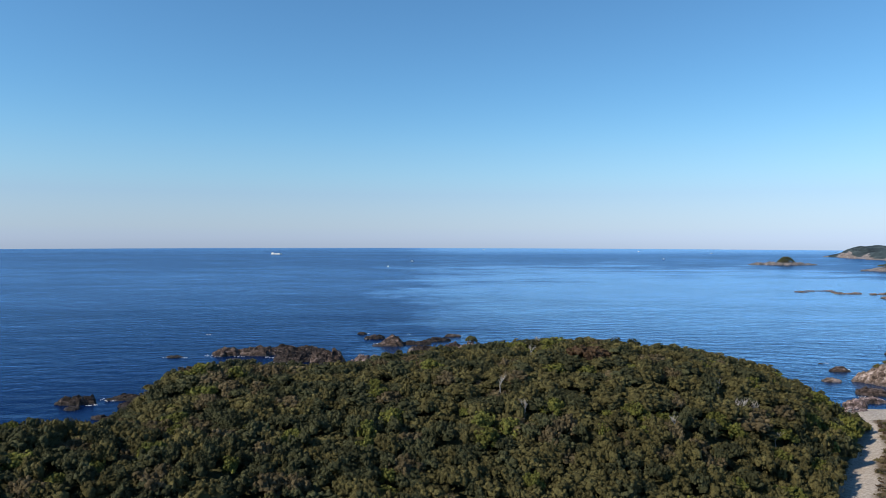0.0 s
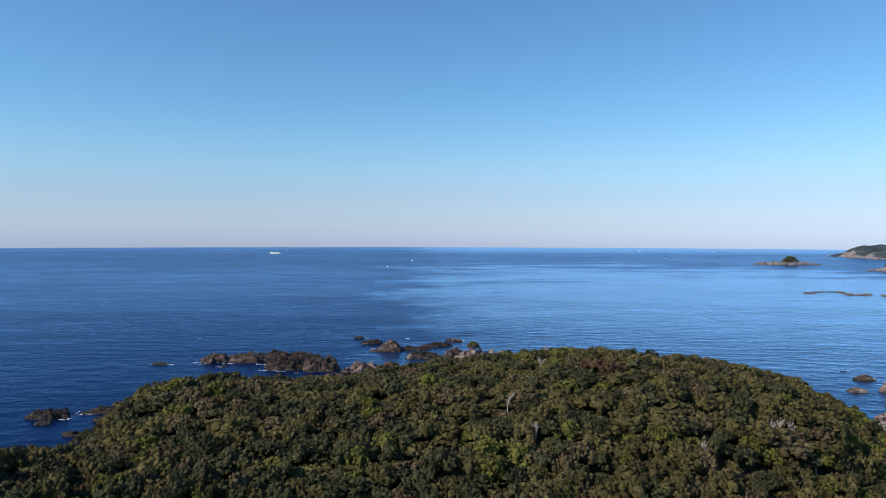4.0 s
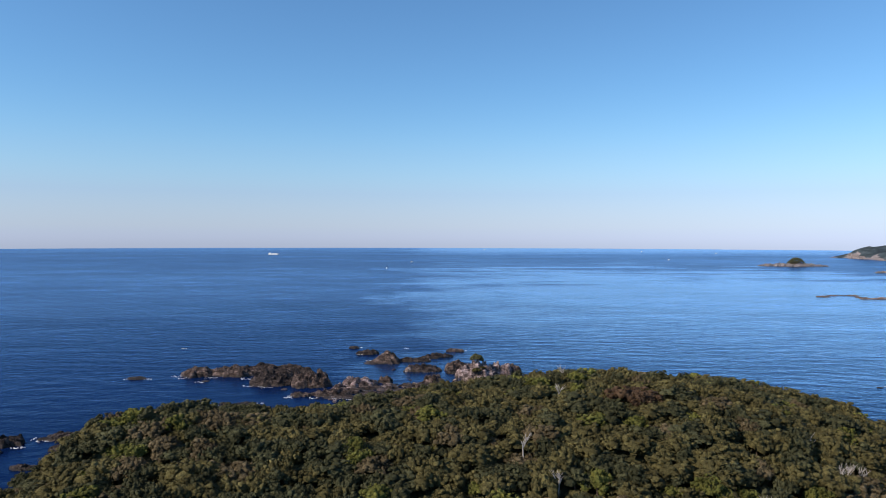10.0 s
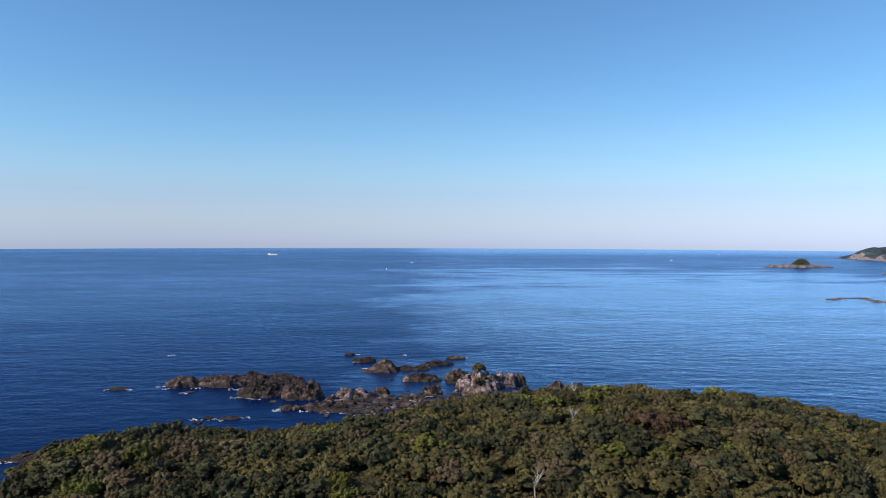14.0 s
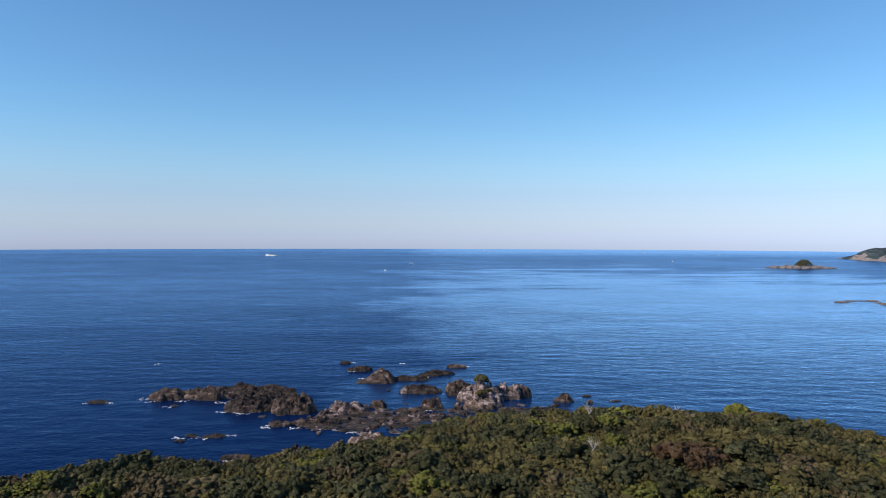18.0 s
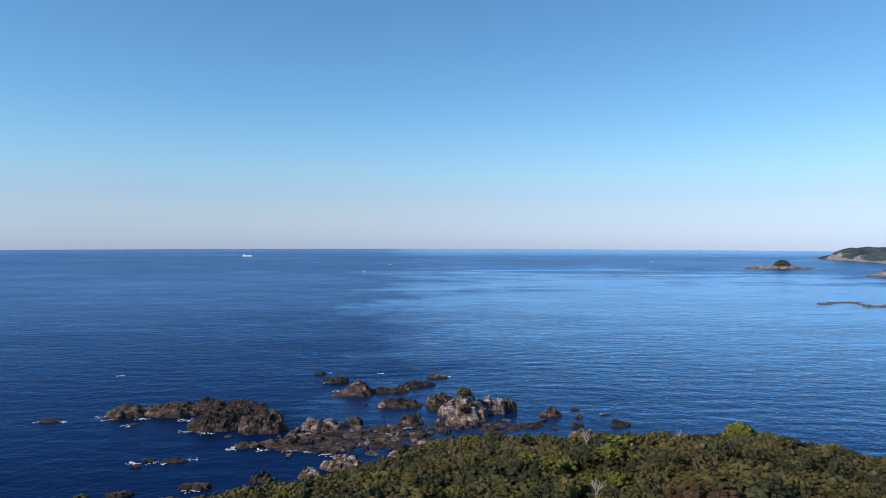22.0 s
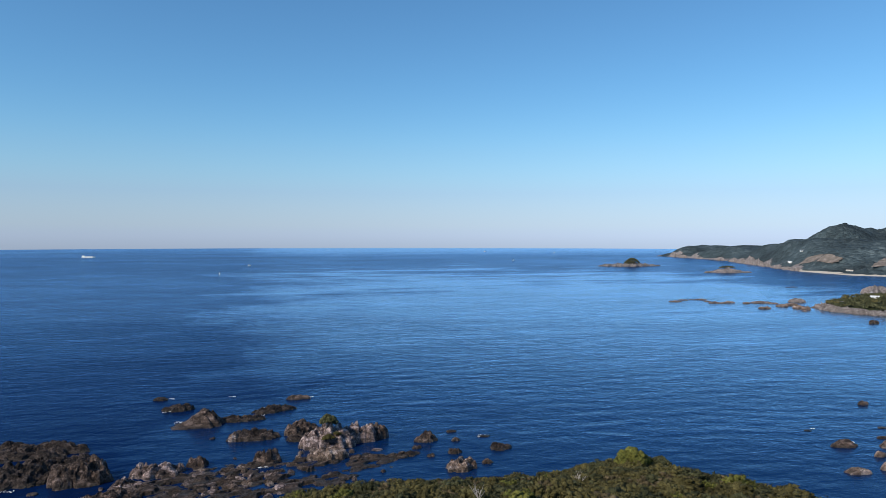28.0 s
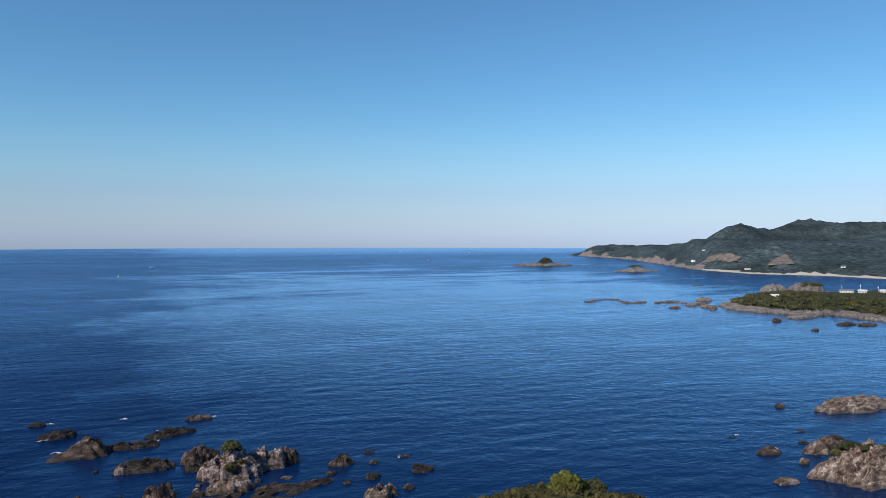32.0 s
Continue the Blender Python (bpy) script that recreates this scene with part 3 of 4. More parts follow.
def rock_top(x, y):
    """The height of the rocks at a place."""
    best = 0.0
    for rx, ry, turn, me in ROCKS:
        if math.hypot(rx - x, ry - y) < 40:
            c, s = math.cos(radians(turn)), math.sin(radians(turn))
            best = max([best] + [v.co.z for v in me.vertices if math.hypot(rx + c * v.co.x - s * v.co.y - x, ry + s * v.co.x + c * v.co.y - y) < 0.9])
    return best


def rock(x, y, w, d, h, material=None, label="brown jagged sea rock standing in the water", turn=0.0, name="sea_rock", group="", **how):
    global ROCK_SEED
    ROCK_SEED += 1
    me = rock_mesh(w, d, h * 0.80, ROCK_SEED * 1.37, **how)
    me.materials.append(material or ROCK_BROWN)
    ob = new(name, me)
    ob.matrix_world = pose(x, y, 0, 0, 0, turn)
    ROCKS.append((x, y, turn, me))
    return tagged(ob, label, "rock", group or "rocks off the headland")


W_REEF = "dark brown jagged reef washed by surf"
# western reef chain
rock(-114.4, 390, 18, 14, 5.2, label=W_REEF, jag=0.3, steep=3.5)
rock(-97, 391, 25, 13, 5.8, label=W_REEF, jag=0.5, flat=0.7)
rock(-79, 400, 38, 17, 4.4, ROCK_DARK, W_REEF, jag=0.8, flat=0.8)
rock(-73, 371, 25, 15, 5.6, ROCK_DARK, W_REEF, jag=0.95, flat=0.7)
rock(-55, 366, 18, 15, 8.6, label="tall grooved brown rock at the end of the reef", jag=0.8, lean=(0.1, 0.2))
rock(-66, 383, 22, 12, 4.5, ROCK_DARK, W_REEF, jag=0.8, flat=0.7)
rock(-55.8, 345, 8, 5, 2.3, jag=0.7)
rock(-75.9, 330, 9, 4, 1.5, ROCK_DARK, "low dark rock awash in foam", jag=0.7)
rock(-84, 331, 5, 3, 1.0, ROCK_DARK, "low dark rock awash in foam", jag=0.7)
rock(-106, 375, 4, 2.4, 0.9, ROCK_DARK, "low dark rock awash in foam")
rock(-43, 347, 17, 9, 3.2, label="rough brown reef rock", jag=0.8, flat=0.7)
rock(-33, 367, 16, 9, 4.4, ROCK_PINK, "pale fractured rock on the reef", jag=0.9, flat=0.5)
rock(-40, 358, 10, 7, 3.0, ROCK_PINK, "pale fractured rock on the reef", jag=0.9)
rock(-21.4, 373, 7, 5, 3.3, label="knobbly brown rock on the reef", jag=0.9)
rock(-0.5, 330, 13, 8, 3.2, ROCK_PINK, "pinkish slab rock below the wood", jag=0.6, flat=0.6)
rock(-20.8, 321, 13, 8, 4.8, ROCK_PALE, "pale spiky rock at the foot of the wood", jag=1.0)
rock(-30, 314, 7, 5, 3.4, ROCK_PALE, "pale spiky rock at the foot of the wood", jag=1.0)
# outer rocks
rock(-47.1, 473, 6.4, 4, 1.7, ROCK_DARK)
rock(-37.1, 452, 13, 7, 3.2, ROCK_DARK, jag=0.7)
rock(-26, 425, 20, 14, 7.6, label="pointed brown rock like a tent, dark on one side", jag=0.22, steep=2.6, flat=0.05, lean=(0.36, 0.0))
rock(-9.6, 428, 18, 6, 2.7, ROCK_DARK, "low dark ridge of rock", jag=0.8, flat=0.6)
rock(3.1, 440, 18, 7, 3.0, ROCK_DARK, "low dark ridge of rock", jag=0.7, flat=0.6, turn=18)
rock(14.5, 461, 9.5, 5, 2.3, label="flat brown rock with a lighter ledge", jag=0.6, flat=0.8)
rock(-3.8, 401, 20, 8, 3.8, ROCK_DARK, "long dark rock with a pale block at its end", jag=0.8, flat=0.8)
rock(-11, 399, 4, 3.5, 4.0, ROCK_PALE, "pale block of rock on a dark reef", jag=0.5, flat=0.6)
rock(1.3, 372, 8, 8, 5.6, label="leaning brown rock with grooves", jag=0.9)
rock(-18.8, 403, 2.1, 1.4, 0.8)
# the stack with the bush
STACK = "pinkish grey rock stack with ledges"
rock(14.0, 404, 13, 9, 6.4, ROCK_BROWN, "reddish brown rock beside the stack", jag=0.7, flat=0.8, steep=5)
rock(12.2, 394.5, 8, 5, 2.8, ROCK_DARK, "low dark rock between the stacks", jag=0.8)
rock(24.5, 384.5, 14, 11, 10.4, ROCK_PINK, STACK + " and a bush on top", jag=0.4, lean=(-0.1, 0.2), flat=0.75, steep=4, strike=1.3)
rock(18.8, 385, 13, 10, 8.0, ROCK_PINK, STACK, jag=0.5, flat=0.8, steep=4, strike=1.1)
rock(21.5, 370.6, 13, 7, 4.6, ROCK_PALE, "pale pinkish slab at the foot of the stack", jag=0.45, flat=0.85, steep=8, strike=0.2)
rock(33.2, 388.5, 15, 7, 7.6, ROCK_PINK, "grooved wall of rock with pale ribs", jag=0.6, flat=0.9, steep=8, strike=1.5)
rock(41.6, 390, 6.5, 5.5, 7.4, label="dark upright block at the end of the stack", jag=0.5, flat=0.9, steep=9)
for bx, by, bw, bh in ((14, 384, 3.4, 2.7), (16.6, 379, 2.2, 1.6), (12.5, 378, 2.0, 1.4), (17, 374, 2.6, 1.8), (11.5, 371, 2.4, 2.2), (27, 372, 3, 1.8), (30, 375, 2.6, 1.6)):
    rock(bx, by, bw, bw * 0.8, bh, ROCK_PALE, "pale angular boulder below the stack", name="boulder", group="boulders", jag=0.4, flat=0.8)
rock(39.1, 375.5, 4.2, 2.4, 1.0, ROCK_PINK, "flat pale rock just above water level", flat=0.6)
rock(35, 367, 15, 7, 1.5, WEED_REEF, "low weedy reef strip with loose stones", jag=0.9, flat=0.7)
rock(46.4, 367, 13, 5, 1.6, WEED_REEF, "low weedy reef strip with loose stones", jag=0.9, flat=0.7, turn=10)
rock(53, 374, 4, 2.5, 1.4, WEED_REEF)
rock(58.6, 382, 7.6, 5.6, 4.7, label="upright brown rock with a blunt top", jag=0.5, steep=3, flat=0.7)
rock(70.3, 391.5, 4.4, 2.3, 0.9)
rock(69.1, 380, 3.2, 2.4, 1.6)
rock(56, 364.3, 2.8, 2, 1.3)
rock(64.9, 366, 5, 3.8, 2.1, label="square brown rock with a flat top", flat=0.6, steep=4)
rock(62.8, 350, 10, 7, 4.2, ROCK_PALE, "pale grooved rock close to the shore", jag=0.9)
rock(73, 353, 4, 3, 1.6)
rock(82.4, 367, 8, 5, 2.3, ROCK_DARK, "dark hump of rock", jag=0.7)
rock(81, 383, 5, 2.5, 0.5, ROCK_DARK, "rock awash with a little foam")
# rocks by the west shore
rock(-140.5, 275, 14, 8, 4.0, ROCK_DARK, jag=0.8)
rock(-137.4, 266, 6, 4, 1.4, ROCK_DARK)
rock(-123, 283, 18, 8, 2.6, ROCK_DARK, jag=0.8, flat=0.6)
rock(-115.7, 270, 12, 7, 2.6, ROCK_DARK, jag=0.8)
rock(-140.9, 381, 9, 4.5, 1.4, ROCK_DARK, "low dark rock awash in foam")
rock(-99, 223, 10, 8, 6.0, ROCK_PALE, "pale cliff rock under the trees", jag=0.8)
rock(-98, 230, 11, 7, 8.5, ROCK_PALE, "pale cliff rock under the trees", jag=0.7, flat=0.8, turn=40)
rock(-103, 238, 8, 5, 4.2, ROCK_PALE, "pale broken rock at the foot of the cliff", jag=0.8, turn=30)
rock(-119.8, 252, 8, 4, 1.8, ROCK_DARK, jag=0.7)
rock(-61.5, 306, 10, 5, 1.7, ROCK_DARK)
rock(-43.9, 311, 7, 5, 3.4, ROCK_DARK, "grey spike of rock", jag=0.9)
rock(-80.8, 299.5, 7.5, 4.5, 1.9, ROCK_DARK)
rock(-66, 293, 14, 7, 2.0, ROCK_DARK, jag=0.8, flat=0.7)
rock(-86, 325, 4, 2.2, 1.1, ROCK_DARK)
# rocks by the east shore
rock(204.4, 340, 10, 6, 3.0, label="rounded tan rock in the bay", jag=0.1, flat=0.6, steep=3)
rock(185.5, 315, 9, 5, 2.3, ROCK_PALE, "rounded tan rock in the bay", jag=0.1, flat=0.7, steep=3)
rock(262.3, 389, 5, 3, 2.0)
rock(293.7, 376, 42, 17, 5.6, ROCK_PALE, "broad flat tan reef", jag=0.3, flat=0.8, steep=5)
rock(221, 335, 12, 8, 5.0, ROCK_PALE, "tan rock with a pointed top", jag=0.2, lean=(0.3, 0), flat=0.35, steep=2.5)
rock(233, 338, 15, 9, 5.0, label="smooth brown rock in the bay", jag=0.1, flat=0.6, steep=3)
rock(207, 327, 4.4, 3, 2.4, ROCK_PALE)
rock(206, 359.5, 3.6, 2, 0.5, ROCK_DARK, "rock awash with a little foam")
rock(238, 355.6, 4.2, 2.4, 0.6)
rock(226, 344.5, 4.8, 2.8, 0.9)
rock(216, 310, 34, 22, 12.5, ROCK_PALE, "tall pale furrowed rock with scrub behind it", jag=0.6, flat=0.8, steep=3.0, strike=1.2)
rock(166.6, 267, 9, 7, 4.2, ROCK_PINK, "pinkish rock by the beach", jag=0.5)
rock(188.8, 290, 16, 10, 3.0, label="dark wet rocks below the cliff", jag=0.8, flat=0.6)
rock(178, 275, 12, 8, 2.4, ROCK_PINK, "pinkish rock by the beach", jag=0.6, flat=0.6)
rock(-92, 142, 12, 9, 7.5, ROCK_PINK, "pale cliff rock under the trees", jag=0.7)


def make_shelf():
    """The low tidal shelf between reef and wood, ribbed by its layers."""
    xs, ys = np.arange(-70, 62, 0.6), np.arange(324, 392, 0.6)
    x, y = np.meshgrid(xs, ys, indexing="ij")
    z = np.empty(x.shape)
    for i in range(x.shape[0]):
        for j in range(x.shape[1]):
            a, b = x[i, j], y[i, j]
            e = math.hypot((a + 4 - (b - 355) * 0.5) / 46, (b - 354 - 0.12 * (a + 12)) / 19)
            u, v = a * 0.9 + b * 0.42, -a * 0.42 + b * 0.9
            rib = 1 - abs(noise.noise((u * 0.05, v * 0.32, 2.2))) * 2
            lump = noise.noise((a * 0.16, b * 0.22, 7.7))
            crag = 1 - abs(noise.noise((a * 0.5, b * 0.6, 4.1))) * 2
            dist, cells = noise.voronoi((u * 0.22, v * 0.42, 1.5))
            block = noise.cell(cells[0] * 9.7) - 0.5 + 0.5 * min(0.0, dist[1] - dist[0] - 0.2)
            z[i, j] = 0.40 * rib + 0.80 * lump + 0.20 * crag + 0.9 * block + 0.30 - 2.2 * smooth01((e - 0.75) / 0.5)
    z = np.maximum(z, -1.6)
    me = mesh_of("tidal_shelf", np.stack([x, y, z], -1).reshape(-1, 3), grid_quads(len(xs), len(ys)), [WEED_REEF])
    tagged(new("tidal_shelf", me), "low ribbed brown rock shelf half covered by water", "reef", kind="structure")
    rng = np.random.RandomState(21)
    for _ in range(130):
        a, b = rng.normal(-14, 18), rng.normal(354, 8)
        w = 1.0 + 3.0 * rng.rand() ** 2
        mt = (ROCK_PINK, ROCK_PALE, ROCK_BROWN, WEED_REEF)[rng.choice(4, p=(0.38, 0.2, 0.3, 0.12))]
        rock(a, b, w * 1.3, w, 0.7 + w * 0.45 * rng.rand(), mt, "loose angular boulder on the tidal shelf", rng.uniform(0, 180), "boulder", "boulders", jag=0.6, flat=0.7)


make_shelf()


# ---- bushes and dead wood on the headland ----
def bush(x, y, z, radius, height, material, label, seed, leaves=320, tuft=0.4, name="bush", group=""):
    rng = np.random.RandomState(seed)
    root = base(name, x, y, z)
    v, q = crown_arrays(rng, radius, height, rng.randint(7, 11), leaves // 3, leaves, tuft * 0.5)
    crown = new("crown", mesh_mixed("crown", v, q, [material], np.zeros(len(q))))
    crown.parent = root
    bm = bmesh.new()
    for _ in range(5):
        a = rng.uniform(0, 6.3)
        tube(bm, (0, 0, -0.3), (math.cos(a) * radius * 0.4, math.sin(a) * radius * 0.4, height * 0.55), 0.09, 0.04, 5)
    part("stem", bm, BARK, root)
    return tagged(root, label, "bush", group)


bush(23.2, 384.0, rock_top(23.2, 384.0) - 2.2, 3.6, 4.0, LEAF_DARK, "round green bush on top of the rock stack", 41, 620, 0.30)
bush(22.2, 380.2, rock_top(22.2, 380.2) - 1.0, 2.3, 2.2, LEAF_OLIVE, "low green shrub hanging down the rock stack", 42, 240, 0.28)
bush(25.6, 380.6, rock_top(25.6, 380.6) - 0.9, 1.5, 1.6, LEAF_OLIVE, "low green shrub hanging down the rock stack", 43, 220, 0.28)
for k, (bx, by, br) in enumerate(((208, 315, 3.0), (214, 316, 3.6), (221, 316, 3.6), (226, 312, 3.2), (218, 312, 2.6), (229, 317, 3.4), (211, 318, 2.6), (217, 319, 3.0))):
    bush(bx, by, rock_top(bx, by) - 1.6, br, br * 0.8, (LEAF_OLIVE, LEAF_DARK, LEAF_BROWN)[k % 3], "wind-clipped shrub on the pale rock", 50 + k, 300, 0.4, group="shrubs on the pale rock")
bush(98.7, 303, 11.8, 4.4, 6.4, LEAF_BRIGHT, "large domed bush tree standing above the wood", 61, 900, 0.45, "tree")
bush(105.0, 302, 10.0, 4.2, 5.6, LEAF_DARK, "large domed bush tree standing above the wood", 62, 600, 0.45, "tree")
for k, (bx, by, br, bh) in enumerate(((137, 221, 3.6, 6.0), (141.5, 225, 4.0, 6.6), (144, 228.5, 3.2, 3.8), (138.5, 230, 3.4, 6.0), (132, 214, 3.6, 6.2), (127, 206, 3.4, 5.6))):
    bush(bx, by, float(ground_at(bx, by)) - 0.3, br, bh, (LEAF_BRIGHT, LEAF_OLIVE)[k % 2], "bright green leafy tree at the edge of the beach", 70 + k, 420, 0.32, "tree", "trees by the beach")
rock(157, 252, 15, 9, 4.2, ROCK_PINK, "pinkish rock by the beach", jag=0.6, flat=0.6)
rock(149, 250, 8, 6, 3.4, ROCK_PINK, "pinkish rock by the beach", jag=0.7)
bush(96, 274, 17.5, 1.3, 4.6, LEAF_BRIGHT, "small light green sapling above the canopy", 63, 160, 0.3, "tree")


def dead_tree(x, y, height, seed):
    """A bare silvery trunk with forked limbs that shows above the crowns."""
    rng = np.random.RandomState(seed)
    z = float(ground_at(x, y))
    root = base("dead_tree", x, y, z)
    top = float(tree_height(x, y)) + height * 0.8 - 0.7
    bm = bmesh.new()
    mid = Vector((rng.uniform(-0.4, 0.4), rng.uniform(-0.4, 0.4), top * 0.62))
    tube(bm, (0, 0, -0.4), mid, 0.20, 0.13, 8)
    part("trunk", bm, DEADWOOD, root, "bare silvery trunk")
    for _ in range(rng.randint(5, 8)):
        a, up = rng.uniform(0, 6.3), rng.uniform(0.22, 0.40) * top
        out = rng.uniform(0.5, 1.5)
        s = mid * rng.uniform(0.75, 1.0)
        e = s + Vector((math.cos(a) * out, math.sin(a) * out, up))
        bm = bmesh.new()
        tube(bm, s, e, 0.09, 0.05, 6)
        for _ in range(3):
            c = rng.uniform(0, 6.3)
            tube(bm, s.lerp(e, rng.uniform(0.5, 0.9)), e + Vector((math.cos(c) * 0.8, math.sin(c) * 0.8, rng.uniform(0.2, 1.0))), 0.045, 0.02, 5)
        part("limb", bm, DEADWOOD, root)
    tagged(root, "dead bare tree with silvery forked limbs", "dead tree", "dead trees in the wood")


for k, (dx, dy, dh) in enumerate(((31.5, 217, 1.4), (19, 186, 2.2), (82.5, 195.4, 2.2), (83.5, 186, 2.6), (86, 187.5, 2.0), (61.3, 170.8, 2.2), (90, 189, 1.4),
                                  (24, 176, 0.8), (92, 181, 1.8), (99, 184, 1.4), (66, 268, 0.8), (40, 255, 0.7))):
    dead_tree(dx, dy, dh, 70 + k)


# ---- beach, gate and scrub east of the wood ----
def make_gate(x, y, turn):
    """A small shrine gate: two posts, a tie beam and a double lintel."""
    root = base("torii_gate", x, y, float(ground_at(x, y)) - 0.05, turn)
    for sx in (-1.15, 1.15):
        bm = bmesh.new()
        tube(bm, (sx, 0, 0), (sx * 0.94, 0, 2.55), 0.13, 0.11, 12)
        part("post", bm, STONE_GATE, root)
    part("tie_beam", boxes((-1.4, -0.06, 1.95, 1.4, 0.06, 2.13), bevel=0.01), STONE_GATE, root)
    part("lintel", boxes((-1.55, -0.1, 2.5, 1.55, 0.1, 2.68), bevel=0.015), STONE_GATE, root)
    part("cap_beam", boxes((-1.7, -0.13, 2.68, 1.7, 0.13, 2.82), bevel=0.015), STONE_GATE, root)
    tagged(root, "small pale wooden shrine gate beside the beach", "gate")


make_gate(150.5, 244.5, 30)


def clumps(name, label, spots, shapes, mats, category="shrubs"):
    """Countless small crowns as one joined mesh: spots of x, y, z, size, shape, material."""
    verts, quads, idx, nv = [], [], [], 0
    for x, y, z, sx, sz, n, mt, turn in spots:
        v, q = shapes[n]
        c, s = math.cos(turn), math.sin(turn)
        w = v @ np.array([[c, s, 0], [-s, c, 0], [0, 0, 1]]) * np.array([sx, sx, sz]) + np.array([x, y, z])
        verts.append(w)
        quads.append(q + nv)
        idx.append(np.full(len(q), mt))
        nv += len(v)
    me = mesh_mixed(name, np.concatenate(verts), np.concatenate(quads), mats, np.concatenate(idx))
    return tagged(new(name, me), label, category, kind="stuff")


low_rng = np.random.RandomState(8)
LOW_SHAPES = [crown_arrays(low_rng, 1.0, 1.0, 5, 9, 9, 0.11, 0.85) for _ in range(5)]


def near_wood():
    rng = np.random.RandomState(19)
    out = []
    for gx in np.arange(-116, 92, 7.4):
        for gy in np.arange(-50, 124, 7.0):
            x, y = gx + rng.uniform(-2.4, 2.4), gy + rng.uniform(-2.4, 2.4)
            if inside(WOODED, x, y) > 3:
                r = rng.uniform(4.4, 6.2)
                out.append((x, y, float(ground_at(x, y)), r, r * rng.uniform(0.75, 1.05), rng.randint(5), rng.choice(3, p=(0.5, 0.4, 0.1)), rng.uniform(0, 6)))
    return out


clumps("forest_canopy", "dense evergreen forest at the foot of the headland", near_wood(), LOW_SHAPES, [LEAF_DARK, LEAF_OLIVE, LEAF_BROWN], "forest")


def scrub_spots():
    rng = np.random.RandomState(9)
    out = []
    for _ in range(1900):
        x, y = rng.uniform(90, 156), rng.uniform(128, 238)
        if inside(LOWLAND, x, y) < 6 or inside(WOODED, x, y) > -float(beach_width(y)) or y > 234:
            continue
        r = rng.uniform(0.5, 1.3)
        out.append((x, y, float(ground_at(x, y)) - 0.2, r, r * 1.1, rng.randint(5), rng.choice(3, p=(0.6, 0.25, 0.15)), rng.uniform(0, 6)))
    return out


clumps("dry_scrub", "dry brown scrub behind the shingle beach", scrub_spots(), LOW_SHAPES, [LEAF_BROWN, LEAF_RUSSET, LEAF_OLIVE])


# ---- foam ----
def foam(x, y, length, width, turn, seed):
    """A ragged lace of surf lying on the water."""
    bm = bmesh.new()
    rng = np.random.RandomState(seed)
    for _ in range(int(10 + length * 3.2)):
        u = rng.uniform(-0.5, 0.5)
        px, py = u * length, (rng.normal(0, 0.55) + 0.5 * math.sin(u * 7 + seed)) * width
        a, b = rng.uniform(0.08, 0.48), rng.uniform(0.08, 0.30)
        ring = []
        for k in range(9):
            t = k / 9 * 6.283
            g = rng.uniform(0.55, 1.25)
            ring.append(bm.verts.new((px + a * g * math.cos(t), py + b * g * math.sin(t), rng.uniform(0.0, 0.06))))
        bm.faces.new(ring)
    me = bpy.data.meshes.new("surf_foam")
    bm.to_mesh(me)
    bm.free()
    me.materials.append(FOAM)
    ob = new("surf_foam", me)
    ob.matrix_world = pose(x, y, 0.17, 0, 0, turn + seed * 37 % 56 - 28)
    tagged(ob, "white surf foam on the dark water", "foam", "patches of surf", kind="stuff")


for k, (fx, fy, fl, fw, ft) in enumerate(((-124, 387, 5, 2, 10), (-119, 382, 5, 1.2, 0), (-106, 383, 6, 1.2, 0), (-108, 374, 4, 1.5, 0), (-88, 380, 6, 2.2, 10), (-83, 364, 5, 1.6, 30), (-75, 362, 7, 1, 0),
                                        (-61, 343, 4, 1.2, 20), (-60, 341, 3, .8, 0), (-80, 328, 6, 1.6, 0), (-71, 331, 5, 1.6, 10), (-88, 328, 5, 1.2, 0), (-50, 341, 4, 1.2, 0), (-39, 340, 7, 1, 10),
                                        (-33, 338, 5, 1.0, 0), (-34, 430, 4, 1.2, 20), (-41, 449, 4, 1, 0), (-4, 433.5, 9, 1.0, 12), (4, 446, 12, 1.2, 18), (20, 462, 4, .8, 0), (-43, 474, 4, .8, 0), (-15, 472, 3.5, 1, 0),
                                        (-144, 380, 5, 1.2, 0), (-135, 380, 4, 1, 0), (-130, 280, 8, 2, 15), (-113, 266, 6, 1.8, 0), (-133, 272, 4, 1, 0), (-150, 470, 5, 1.2, 0), (80, 383, 4, 1, 0), (210, 361, 2, .6, 0),
                                        (209, 342, 5, .6, 0), (-62, 303, 5, 1.4, 0), (-70, 290, 7, 1.6, 10), (-51, 362, 4, 1, 0), (0, 366, 3, .8, 0), (-27, 334, 5, 1.2, 0), (181, 283, 5, 1.5, 20), (193, 282, 4, 1.2, 0))):
    foam(fx, fy, fl, fw, ft, 200 + k)

# ---- islets and reefs farther out ----
FAR_ISLE = "low rocky islet far out in the bay"
G_FAR = "rocks far out in the bay"
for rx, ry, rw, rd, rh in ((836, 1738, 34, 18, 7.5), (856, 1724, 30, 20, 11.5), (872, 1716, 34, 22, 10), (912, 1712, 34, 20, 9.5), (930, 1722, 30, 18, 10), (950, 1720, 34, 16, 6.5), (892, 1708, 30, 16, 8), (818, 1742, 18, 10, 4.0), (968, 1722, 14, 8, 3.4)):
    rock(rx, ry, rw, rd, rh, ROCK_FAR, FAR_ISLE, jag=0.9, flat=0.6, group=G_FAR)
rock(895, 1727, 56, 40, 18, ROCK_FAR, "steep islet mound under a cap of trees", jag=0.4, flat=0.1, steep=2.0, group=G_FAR)
